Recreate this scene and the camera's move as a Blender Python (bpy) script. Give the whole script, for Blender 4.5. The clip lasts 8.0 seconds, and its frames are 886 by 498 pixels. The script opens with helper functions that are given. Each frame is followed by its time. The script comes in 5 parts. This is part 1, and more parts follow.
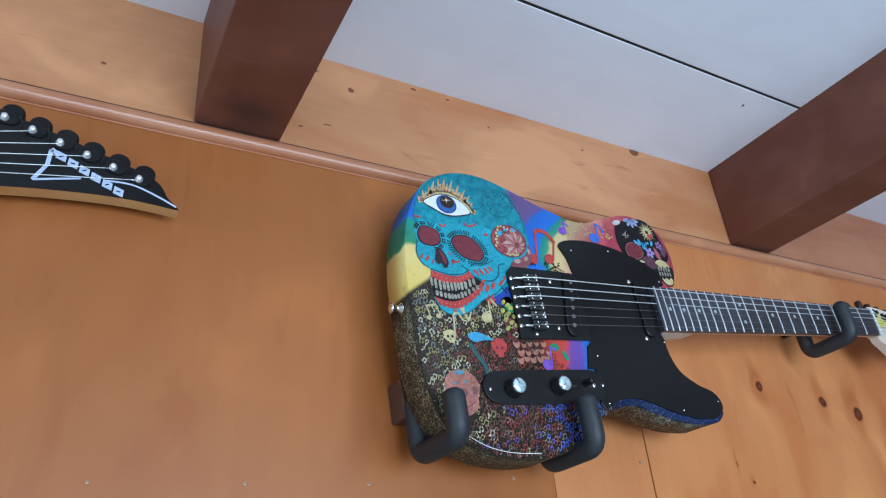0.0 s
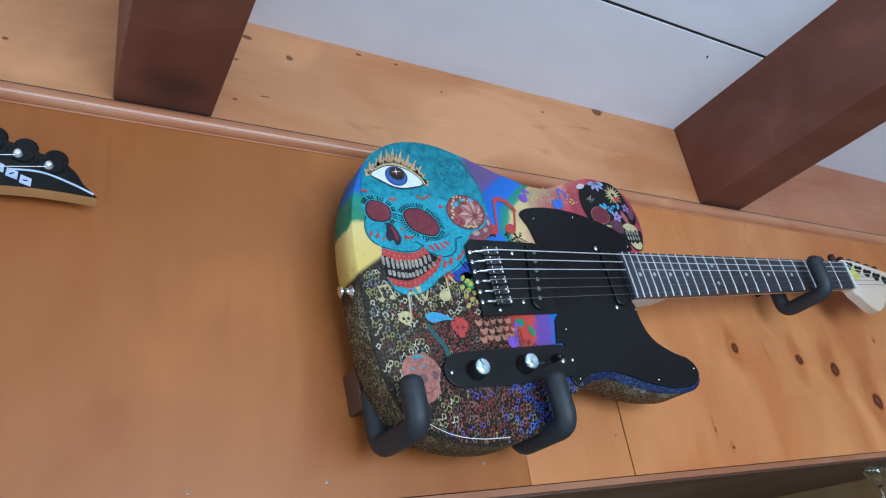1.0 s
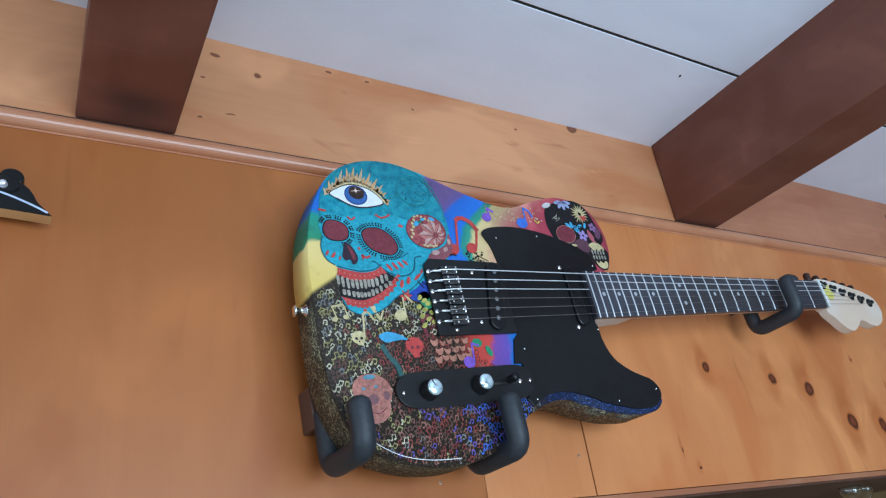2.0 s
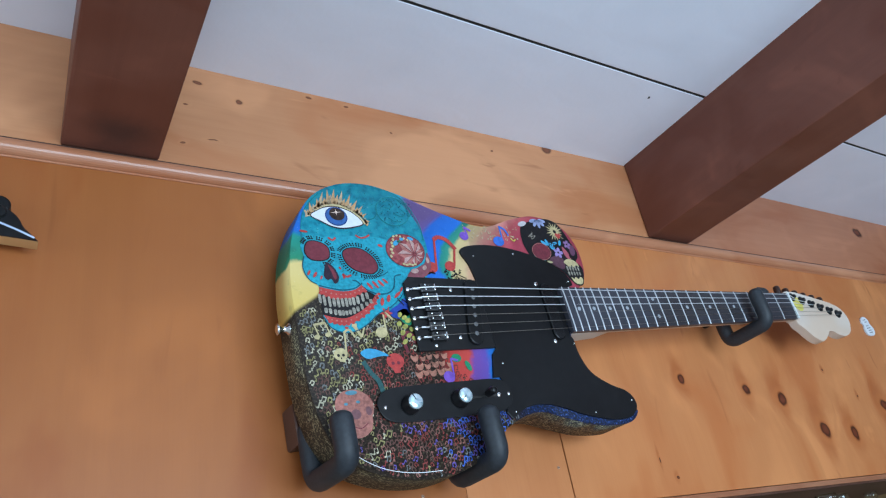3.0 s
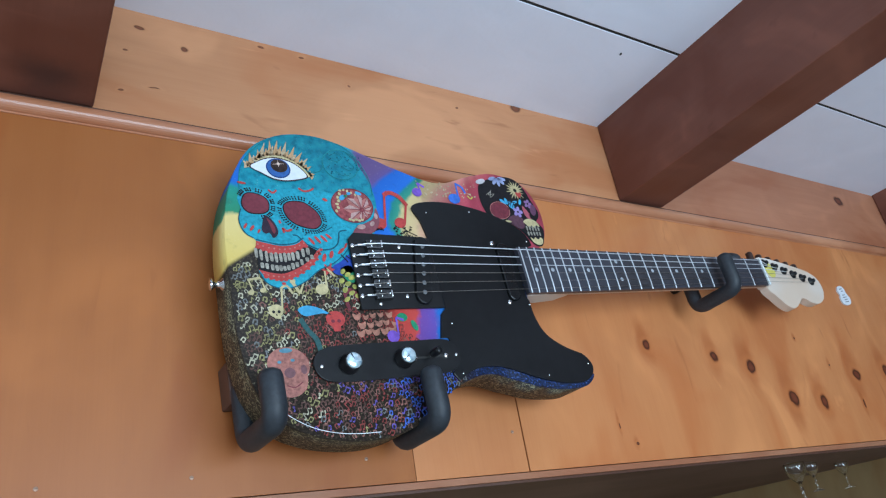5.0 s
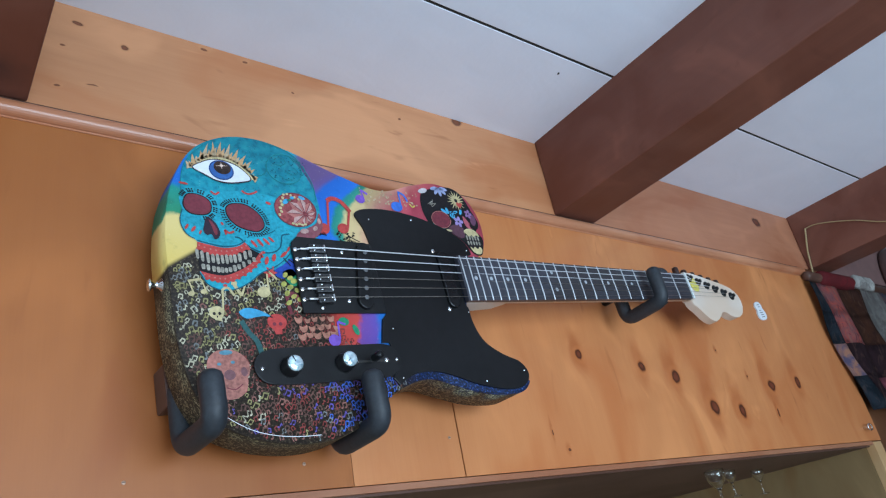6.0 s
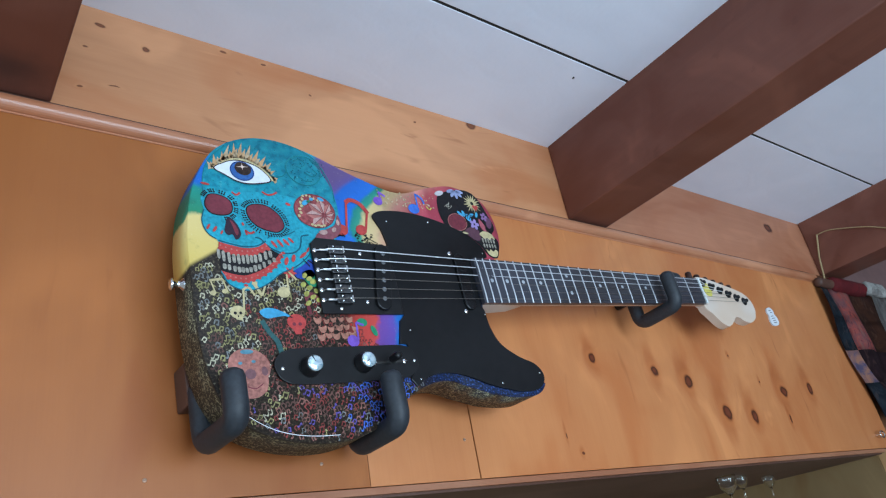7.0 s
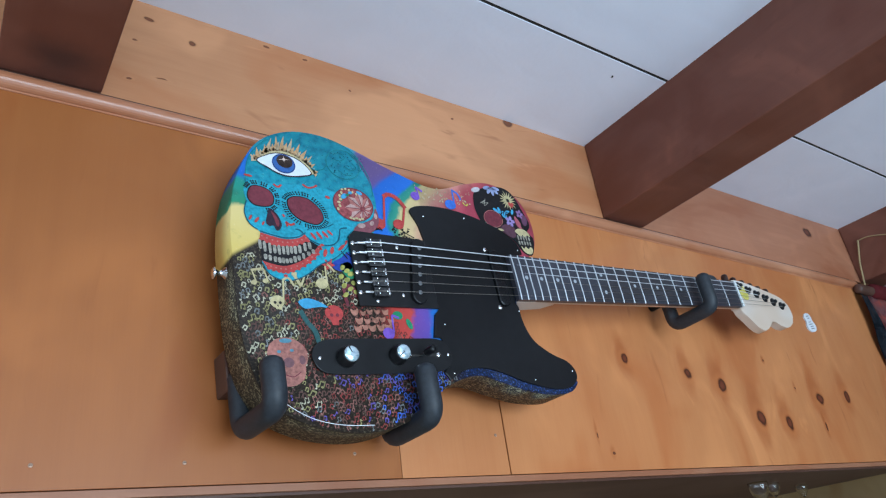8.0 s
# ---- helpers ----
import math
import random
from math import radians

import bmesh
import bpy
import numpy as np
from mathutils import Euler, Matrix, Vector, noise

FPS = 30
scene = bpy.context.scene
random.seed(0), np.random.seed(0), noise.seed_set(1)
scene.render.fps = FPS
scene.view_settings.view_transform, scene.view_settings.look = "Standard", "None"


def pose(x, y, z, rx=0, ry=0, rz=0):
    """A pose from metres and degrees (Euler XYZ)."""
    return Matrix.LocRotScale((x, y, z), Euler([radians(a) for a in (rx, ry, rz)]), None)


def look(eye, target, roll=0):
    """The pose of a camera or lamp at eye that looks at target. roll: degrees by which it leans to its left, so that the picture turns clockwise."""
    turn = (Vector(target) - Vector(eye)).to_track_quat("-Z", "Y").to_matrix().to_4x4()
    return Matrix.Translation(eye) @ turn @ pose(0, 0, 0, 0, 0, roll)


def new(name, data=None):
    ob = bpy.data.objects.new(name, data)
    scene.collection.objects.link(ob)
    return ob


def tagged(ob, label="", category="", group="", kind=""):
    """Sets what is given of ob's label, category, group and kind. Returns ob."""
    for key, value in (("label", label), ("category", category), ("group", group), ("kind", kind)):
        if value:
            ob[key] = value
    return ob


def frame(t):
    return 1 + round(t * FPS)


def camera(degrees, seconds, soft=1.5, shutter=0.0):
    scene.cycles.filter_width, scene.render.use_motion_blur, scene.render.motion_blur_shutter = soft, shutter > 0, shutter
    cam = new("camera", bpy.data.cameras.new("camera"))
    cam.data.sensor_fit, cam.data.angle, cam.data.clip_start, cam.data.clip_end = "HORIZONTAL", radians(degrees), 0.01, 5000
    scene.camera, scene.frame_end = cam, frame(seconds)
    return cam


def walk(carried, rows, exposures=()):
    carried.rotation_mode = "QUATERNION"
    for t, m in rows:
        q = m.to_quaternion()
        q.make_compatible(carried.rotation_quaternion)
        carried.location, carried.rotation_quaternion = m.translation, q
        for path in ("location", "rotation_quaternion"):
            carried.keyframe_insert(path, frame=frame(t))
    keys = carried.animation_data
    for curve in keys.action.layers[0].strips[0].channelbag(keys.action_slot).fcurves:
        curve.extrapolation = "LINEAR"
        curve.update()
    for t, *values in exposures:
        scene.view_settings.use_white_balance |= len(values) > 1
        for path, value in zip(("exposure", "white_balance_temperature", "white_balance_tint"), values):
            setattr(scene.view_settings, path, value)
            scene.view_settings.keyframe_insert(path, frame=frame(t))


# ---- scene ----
cam = camera(64.7, 8.0, soft=1.2)
PATH = [
    (0, (-0.433, -0.631, 1.614), (0.477, 0.89, 2.541), -5.5),
    (0.5, (-0.407, -0.591, 1.618), (0.553, 0.91, 2.527), -9.2),
    (1, (-0.391, -0.602, 1.637), (0.592, 0.918, 2.486), -9.5),
    (1.5, (-0.362, -0.605, 1.637), (0.563, 0.938, 2.512), -9.0),
    (2, (-0.354, -0.63, 1.639), (0.617, 0.885, 2.512), -8.9),
    (2.2, (-0.368, -0.646, 1.638), (0.641, 0.841, 2.515), -10.0),
    (3.3, (-0.348, -0.647, 1.618), (0.655, 0.816, 2.541), -10.9),
    (3.5, (-0.338, -0.645, 1.614), (0.674, 0.823, 2.521), -11.5),
    (4, (-0.338, -0.632, 1.613), (0.635, 0.87, 2.505), -9.0),
    (4.5, (-0.319, -0.617, 1.621), (0.606, 0.93, 2.486), -7.9),
    (5, (-0.302, -0.641, 1.617), (0.722, 0.853, 2.465), -10.0),
    (6.5, (-0.323, -0.638, 1.602), (0.869, 0.714, 2.469), -11.3),
    (7, (-0.327, -0.634, 1.603), (0.836, 0.74, 2.475), -10.9),
    (7.5, (-0.333, -0.631, 1.604), (0.783, 0.774, 2.487), -10.0),
    (8, (-0.335, -0.633, 1.599), (0.759, 0.791, 2.479), -8.4),
]
walk(cam, [(t, look(eye, target, roll)) for t, eye, target, roll in PATH])


# ---------------------------------------------------------------- light
world = bpy.data.worlds.new("sky")
scene.world = world
world.use_nodes = True
wn, wl = world.node_tree.nodes, world.node_tree.links
sky = wn.new("ShaderNodeTexSky")
sky.sky_type, sky.sun_disc = "NISHITA", False
sky.sun_elevation, sky.sun_rotation = radians(38), radians(150)
wl.new(sky.outputs[0], wn["Background"].inputs[0])
wn["Background"].inputs[1].default_value = 0.12


def window_light(name, eye, target, w, h, power, colour):
    d = bpy.data.lights.new(name, "AREA")
    d.shape, d.size, d.size_y, d.energy, d.color = "RECTANGLE", w, h, power, colour
    ob = new(name, d)
    ob.matrix_world = look(eye, target)
    return ob


window_light("daylight_back", (0.1, -2.36, 1.35), (0.1, 0, 1.35), 1.7, 1.2, 70, (0.63, 0.85, 1.06))
window_light("daylight_side", (-2.56, -1.3, 1.35), (0, -1.3, 1.35), 1.4, 1.2, 26, (0.63, 0.85, 1.06))
sun = bpy.data.lights.new("sun", "SUN")
sun.energy, sun.angle, sun.color = 3.6, radians(0.6), (1.0, 0.97, 0.93)
new("sun", sun).matrix_world = look((1.5, -4, 4.0), (0, 0.2, 0.6))
scene.view_settings.exposure = 0.0


# ---------------------------------------------------------------- materials
class Nodes:
    """Short hand for building a node material."""

    def __init__(self, name):
        self.mat = bpy.data.materials.new(name)
        self.mat.use_nodes = True
        self.n, self.l = self.mat.node_tree.nodes, self.mat.node_tree.links
        self.bsdf = self.n["Principled BSDF"]
        self.co = self.n.new("ShaderNodeTexCoord").outputs["Object"]

    def put(self, value, socket):
        if isinstance(value, bpy.types.NodeSocket):
            self.l.new(value, socket)
        elif isinstance(value, (tuple, list)) and len(value) == 3 and socket.type == "RGBA":
            socket.default_value = (*value, 1)
        else:
            socket.default_value = value

    def math(self, op, a, b=0.0, clamp=False):
        m = self.n.new("ShaderNodeMath")
        m.operation, m.use_clamp = op, clamp
        self.put(a, m.inputs[0]), self.put(b, m.inputs[1])
        return m.outputs[0]

    def noise_vector(self, scale):
        t = self.n.new("ShaderNodeTexNoise")
        t.inputs["Scale"].default_value = scale
        self.l.new(self.co, t.inputs["Vector"])
        return t.outputs["Color"]

    def vec(self, op, a, b):
        m = self.n.new("ShaderNodeVectorMath")
        m.operation = op
        self.put(a, m.inputs[0]), self.put(b, m.inputs[1])
        return m.outputs["Value"] if op == "LENGTH" else m.outputs[0]

    def noise(self, scale, detail=4.0, stretch=(1, 1, 1), at=None, rough=0.55, warp=0.0):
        t = self.n.new("ShaderNodeTexNoise")
        t.inputs["Scale"].default_value, t.inputs["Detail"].default_value = scale, detail
        t.inputs["Roughness"].default_value, t.inputs["Distortion"].default_value = rough, warp
        self.put(self.vec("MULTIPLY", at or self.co, stretch), t.inputs["Vector"])
        return t.outputs["Fac"]

    def ramp(self, fac, stops, mode="LINEAR"):
        r = self.n.new("ShaderNodeValToRGB")
        r.color_ramp.interpolation = mode
        e = r.color_ramp.elements
        while len(e) < len(stops):
            e.new(0.5)
        for el, (p, c) in zip(e, stops):
            el.position = p
            el.color = (*c, 1) if isinstance(c, tuple) else (c, c, c, 1)
        self.put(fac, r.inputs[0])
        return r.outputs[0]

    def mix(self, fac, a, b, mode="MIX"):
        m = self.n.new("ShaderNodeMix")
        m.data_type, m.blend_type = "RGBA", mode
        self.put(fac, m.inputs[0]), self.put(a, m.inputs[6]), self.put(b, m.inputs[7])
        return m.outputs[2]

    def smooth(self, value, lo, hi):
        m = self.n.new("ShaderNodeMapRange")
        m.interpolation_type = "SMOOTHSTEP"
        self.put(value, m.inputs[0])
        m.inputs[1].default_value, m.inputs[2].default_value = lo, hi
        return m.outputs[0]

    def xyz(self, at=None):
        s = self.n.new("ShaderNodeSeparateXYZ")
        self.put(at or self.co, s.inputs[0])
        return s.outputs

    def random(self):
        return self.n.new("ShaderNodeObjectInfo").outputs["Random"]

    def island(self):
        return self.n.new("ShaderNodeNewGeometry").outputs["Random Per Island"]

    def bump(self, height, strength, distance=0.002):
        b = self.n.new("ShaderNodeBump")
        b.inputs["Strength"].default_value, b.inputs["Distance"].default_value = strength, distance
        self.put(height, b.inputs["Height"])
        self.l.new(b.outputs[0], self.bsdf.inputs["Normal"])

    def done(self, colour, rough=0.5, metal=0.0, coat=0.0, spec=0.5):
        self.put(colour, self.bsdf.inputs["Base Color"])
        self.put(rough, self.bsdf.inputs["Roughness"])
        self.bsdf.inputs["Metallic"].default_value = metal
        self.bsdf.inputs["Coat Weight"].default_value = coat
        self.bsdf.inputs["Coat Roughness"].default_value = 0.15
        self.bsdf.inputs["Specular IOR Level"].default_value = spec
        return self.mat


def wood(name, light, dark, grain="x", fine=1.0, knots=(), rough=0.4, contrast=1.0, coat=0.0, figure=1.0, heart=1.0, flecks=0.0, smudge=None, blotch=1.0, gloss=0.35):
    """Boards. grain: the axis along which it runs. knots: rows of (x, z, half width, half height)."""
    k = Nodes(name)
    at = k.co
    near = tail = None
    warped = k.vec("ADD", k.co, k.vec("MULTIPLY", k.vec("SUBTRACT", k.noise_vector(38.0), (0.5, 0.5, 0.5)), (0.009, 0, 0.009))) if knots else k.co
    for kx, kz, rw, rh in knots:
        d = k.vec("MULTIPLY", k.vec("SUBTRACT", warped, (kx, 0, kz)), (1.12 / rw, 0, 1.12 / rh))
        d = k.vec("LENGTH", d, (0, 0, 0))
        near = d if near is None else k.math("MINIMUM", near, d)
        if grain == "z":
            e = k.vec("MULTIPLY", k.vec("SUBTRACT", warped, (kx - 0.5 * rw, 0, kz + 0.6 * rh)), (0.55 / rw, 0, 0.26 / rh))
            e = k.vec("LENGTH", e, (0, 0, 0))
            tail = e if tail is None else k.math("MINIMUM", tail, e)
    long, cross = 1.2, 26.0
    st = {"x": (long, cross, cross), "y": (cross, long, cross), "z": (cross, cross, long)}[grain]
    if near is not None:
        # the grain flows round the knots
        push = k.math("MULTIPLY", k.smooth(near, 5.0, 0.6), 0.022 if grain == "z" else 0.008)
        comb = k.n.new("ShaderNodeCombineXYZ")
        k.put(push, comb.inputs[0 if grain == "z" else 2])
        at = k.vec("ADD", k.co, comb.outputs[0])
    broad = k.noise(1.0, 3.0, tuple(s * 0.35 for s in st), at, 0.5, 0.6)
    lines = k.noise(2.2 * fine, 6.0, st, at, 0.6, 0.25)
    pores = k.noise(16.0, 3.0, tuple(s * (0.6 if s == long else 1.0) for s in st), at, 0.7)
    cloud = k.noise(2.3, 3.0, (1, 1, 1))
    fac = k.math("ADD", k.math("MULTIPLY", broad, 0.5 * figure), k.math("MULTIPLY", lines, 0.42))
    fac = k.math("ADD", fac, k.math("MULTIPLY", pores, 0.20))
    c = k.ramp(fac, [(0.5 - 0.22 / contrast, light), (0.5 + 0.3 / contrast, dark)])
    c = k.mix(k.math("MULTIPLY", k.smooth(cloud, 0.35, 0.75), 0.35), c, tuple(v * 0.72 for v in dark))
    stain = k.noise(7.5, 3.0, (1.0, 1.0, 0.55) if grain == "z" else (0.55, 1.0, 1.0), at, 0.55, 0.8)
    c = k.mix(k.math("MULTIPLY", k.smooth(stain, 0.48, 0.66), 0.55 * blotch), c, (dark[0] * 0.92, dark[1] * 0.72, dark[2] * 0.55))
    c = k.mix(k.math("MULTIPLY", k.smooth(stain, 0.47, 0.32), 0.42 * blotch), c, tuple(min(1, v * 1.25) for v in light))
    if flecks:
        fl = k.noise(34.0, 3.0, (1.0, 1.0, 0.22) if grain == "z" else (0.22, 1.0, 1.0), at, 0.6, 0.6)
        c = k.mix(k.math("MULTIPLY", k.smooth(fl, 0.64, 0.76), flecks), c, (dark[0] * 0.55, dark[1] * 0.42, dark[2] * 0.36))
        c = k.mix(k.math("MULTIPLY", k.smooth(fl, 0.34, 0.22), flecks * 0.6), c, tuple(min(1, v * 1.35) for v in light))
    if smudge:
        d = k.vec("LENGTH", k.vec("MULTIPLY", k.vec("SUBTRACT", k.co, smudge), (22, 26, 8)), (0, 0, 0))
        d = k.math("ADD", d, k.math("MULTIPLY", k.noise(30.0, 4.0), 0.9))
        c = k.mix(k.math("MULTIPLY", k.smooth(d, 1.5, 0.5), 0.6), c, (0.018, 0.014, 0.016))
    if near is not None:
        if tail is not None:
            # resin streaks above and below each knot
            t_ = k.smooth(k.math("ADD", tail, k.math("MULTIPLY", k.noise(45.0, 3.0, (1, 1, 0.4)), 0.9)), 1.7, 0.7)
            c = k.mix(k.math("MULTIPLY", t_, 0.55), c, (dark[0] * 0.72, dark[1] * 0.50, dark[2] * 0.36))
        halo = k.smooth(k.math("ADD", near, k.math("MULTIPLY", broad, 2.0)), 3.4 if grain == "z" else 2.6, 1.4)
        c = k.mix(k.math("MULTIPLY", halo, 0.30), c, (dark[0] * 0.80, dark[1] * 0.55, dark[2] * 0.40))
        # a pale ring of sapwood close round each knot
        pale = k.math("MULTIPLY", k.smooth(near, 0.9, 1.15), k.smooth(near, 2.1, 1.2))
        c = k.mix(k.math("MULTIPLY", pale, 0.16), c, (light[0] * 1.12, light[1] * 1.12, light[2] * 1.0))
        rim = k.noise(60.0, 2.0)
        edge = k.math("ADD", near, k.math("MULTIPLY", k.math("SUBTRACT", rim, 0.5), 0.7))
        core = k.ramp(edge, [(0.0, (0.17, 0.045, 0.020)), (0.4, (0.14, 0.034, 0.015)), (0.72, (0.026, 0.008, 0.005)), (1.0, (0.15, 0.045, 0.018))])
        c = k.mix(k.math("MULTIPLY", k.smooth(edge, 1.05, 0.6), heart), c, core)
    k.bump(k.math("ADD", k.math("MULTIPLY", lines, 0.6), k.math("MULTIPLY", pores, 0.4)), 0.12, 0.001)
    r = k.math("ADD", rough - 0.08, k.math("MULTIPLY", cloud, 0.16))
    return k.done(c, r, 0.0, coat, gloss)


def paint(name, colour, rough=0.45, mottle=0.25, metal=0.0, coat=0.0, grit=90.0, spec=0.5):
    """A painted or plain surface with brush mottling at two scales."""
    k = Nodes(name)
    a, b = k.noise(grit, 4.0), k.noise(grit * 0.14, 3.0)
    f = k.math("ADD", k.math("MULTIPLY", a, 0.6), k.math("MULTIPLY", b, 0.4))
    lo, hi = tuple(v * (1 - mottle) for v in colour), tuple(min(1, v * (1 + mottle)) for v in colour)
    c = k.ramp(f, [(0.36, lo), (0.64, hi)])
    k.bump(a, 0.06, 0.0006)
    return k.done(c, k.math("ADD", rough - 0.06, k.math("MULTIPLY", b, 0.12)), metal, coat, spec)


PINE_KNOTS = [(0.445, 1.864, 0.0085, 0.0092), (0.58, 1.850, 0.0104, 0.0120), (0.659, 1.835, 0.0134, 0.0129), (0.738, 1.784, 0.0146, 0.0166),
              (0.816, 1.778, 0.0134, 0.0147), (0.942, 1.823, 0.0146, 0.0129), (1.041, 1.830, 0.0110, 0.0138), (0.377, 1.733, 0.0031, 0.0028),
              (0.928, 1.772, 0.0035, 0.0085), (0.801, 1.885, 0.0030, 0.0022), (0.870, 1.840, 0.0022, 0.0030), (0.354, 1.755, 0.0016, 0.0050)]
TOP_KNOTS = [(-0.214, 2.221, .0065, .0040), (-0.166, 2.205, .0050, .0045), (-0.227, 2.186, .0032, .0022), (-0.076, 2.236, .0055, .0030), (-0.025, 2.235, .0035, .0020),
             (-0.231, 2.131, .0038, .0018), (-0.198, 2.140, .0085, .0014), (0.037, 2.207, .0028, .0022), (0.203, 2.212, .0030, .0022), (0.313, 2.238, .0120, .0085),
             (1.152, 2.199, .0190, .0150), (-0.440, 2.150, .0040, .0025)]
M_PLY = wood("varnished_plywood", (0.385, 0.126, 0.035), (0.276, 0.082, 0.022), "z", 0.7, (), 0.40, 0.75, 0.0, 0.6, 1.0, 0.18, None, 0.8, 0.28)
M_PINE = wood("varnished_pine", (0.60, 0.243, 0.092), (0.440, 0.138, 0.046), "z", 0.8, PINE_KNOTS, 0.38, 0.72, 0.0, 0.8, 1.0, 0.42, None, 0.8, 0.36)
M_PINE_TOP = wood("pale_pine", (0.57, 0.265, 0.130), (0.435, 0.172, 0.076), "x", 1.9, TOP_KNOTS, 0.5, 0.9, 0.0, 0.7, 0.85, 0.5)
M_PINE_RED = wood("red_varnished_pine", (0.48, 0.205, 0.112), (0.33, 0.115, 0.060), "x", 1.6, TOP_KNOTS[-2:], 0.45, 0.8, 0.0, 0.7, 1.0, 0.4)
M_TRIM = wood("varnished_trim", (0.60, 0.285, 0.160), (0.38, 0.140, 0.070), "x", 1.4, (), 0.30, 1.1, 0.35)
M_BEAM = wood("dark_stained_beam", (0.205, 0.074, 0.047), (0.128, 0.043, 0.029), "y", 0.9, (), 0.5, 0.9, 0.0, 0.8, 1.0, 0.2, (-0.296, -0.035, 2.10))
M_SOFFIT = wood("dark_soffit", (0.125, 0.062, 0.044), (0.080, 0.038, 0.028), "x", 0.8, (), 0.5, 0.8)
M_EDGE = wood("board_edge", (0.42, 0.19, 0.10), (0.28, 0.11, 0.06), "x", 1.0, (), 0.5, 0.8)
M_OLIVE = wood("olive_board", (0.27, 0.175, 0.082), (0.19, 0.118, 0.052), "z", 0.8, (), 0.5, 0.7)
M_JAMB = wood("pale_jamb", (0.55, 0.36, 0.18), (0.42, 0.25, 0.12), "z", 1.0, (), 0.5, 0.8)
M_POST = wood("brown_post", (0.17, 0.066, 0.028), (0.08, 0.03, 0.014), "z", 0.8, (), 0.45, 0.8)
M_FLOOR = wood("floor_boards", (0.45, 0.42, 0.39), (0.37, 0.34, 0.31), "x", 0.8, (), 0.4, 0.9)
M_MAPLE = wood("raw_maple", (0.70, 0.62, 0.56), (0.63, 0.54, 0.47), "x", 1.2, (), 0.45, 0.5)
# dark rosewood, its colour turned blue-grey for the window's sheen
M_ROSEWOOD_SHEEN = wood("rosewood", (0.050, 0.050, 0.064), (0.030, 0.030, 0.038), "x", 2.0, (), 0.36, 0.9)
def ceiling_paint():
    """White paint over slightly wavy, orange-peel textured boards."""
    k = Nodes("ceiling_white")
    fine, wave, cloud = k.noise(160.0, 4.0), k.noise(16.0, 3.0, (0.5, 1.0, 1.0), None, 0.5, 0.6), k.noise(3.0, 3.0)
    f = k.math("ADD", k.math("MULTIPLY", wave, 0.4), k.math("MULTIPLY", cloud, 0.6))
    c = k.ramp(f, [(0.36, (0.73, 0.755, 0.845)), (0.64, (0.80, 0.82, 0.91))])
    k.bump(k.math("ADD", k.math("MULTIPLY", fine, 0.12), wave), 0.22, 0.006)
    return k.done(c, k.math("ADD", 0.48, k.math("MULTIPLY", fine, 0.16)))


M_WHITE = ceiling_paint()
M_ROOM = paint("plain_wall", (0.66, 0.66, 0.66), 0.7, 0.05, grit=20.0)
# pink wall colour darkened for the shade beyond the beam
M_SHADED_PINK = paint("shaded_pink_plaster", (0.20, 0.105, 0.095), 0.7, 0.12, grit=25.0)
M_GAP = paint("dark_gap", (0.02, 0.018, 0.016), 0.8, 0.1)
M_RUST = paint("dull_screw", (0.42, 0.25, 0.17), 0.5, 0.3, 0.2)
M_GROOVE_SHADE = paint("groove_shade", (0.055, 0.022, 0.013), 0.7, 0.3)
M_BLACK = paint("black_plastic", (0.009, 0.009, 0.010), 0.3, 0.15, spec=0.22)
M_BLACK_GLOSS = paint("black_lacquer", (0.008, 0.008, 0.009), 0.25, 0.15, spec=0.25)
M_BLACK_METAL = paint("black_metal", (0.010, 0.010, 0.011), 0.33, 0.2, spec=0.25)
M_FOAM = paint("black_foam", (0.018, 0.022, 0.028), 0.55, 0.3, grit=260.0, spec=0.45)
M_CHROME = paint("chrome", (0.75, 0.77, 0.78), 0.14, 0.06, 1.0)
M_STEEL = paint("steel_string", (0.86, 0.88, 0.92), 0.36, 0.06, 0.7)
M_BRONZE = paint("wound_string", (0.30, 0.27, 0.24), 0.4, 0.1, 1.0)
M_SADDLE = paint("worn_saddle", (0.055, 0.055, 0.058), 0.3, 0.7, 0.7, grit=500.0)
M_FRET = paint("worn_fret_wire", (0.60, 0.62, 0.65), 0.42, 0.08, 0.5)
M_DOT = paint("dull_fret_dot", (0.33, 0.35, 0.38), 0.35, 0.1)
M_POLE = paint("dull_pole_piece", (0.16, 0.165, 0.175), 0.4, 0.15, 0.4)
M_KEY = paint("dark_red_brown_button", (0.045, 0.020, 0.016), 0.35, 0.2, spec=0.3)
M_PEARL = paint("pearl", (0.70, 0.74, 0.74), 0.25, 0.08)
M_BROWN_PLATE = wood("bracket_plate", (0.105, 0.050, 0.035), (0.062, 0.029, 0.021), "z", 1.0, (), 0.45, 0.9)


# ---------------------------------------------------------------- helpers for meshes
def part(name, bm, material, parent=None, label="", smooth_shade=False):
    me = bpy.data.meshes.new(name)
    bmesh.ops.recalc_face_normals(bm, faces=bm.faces[:])
    bm.to_mesh(me)
    bm.free()
    if smooth_shade:
        for p in me.polygons:
            p.use_smooth = True
    me.materials.append(material)
    ob = new(name, me)
    if parent is not None:
        ob.parent = parent
    if label:
        ob["label"] = label
    return ob


def structure(name, bm, material, label, category):
    return tagged(part(name, bm, material), label, category, kind="structure")


def thing(name, m, label, category, group=""):
    ob = new(name)
    ob.matrix_world = m
    ob.empty_display_size = 0.05
    return tagged(ob, label, category, group)


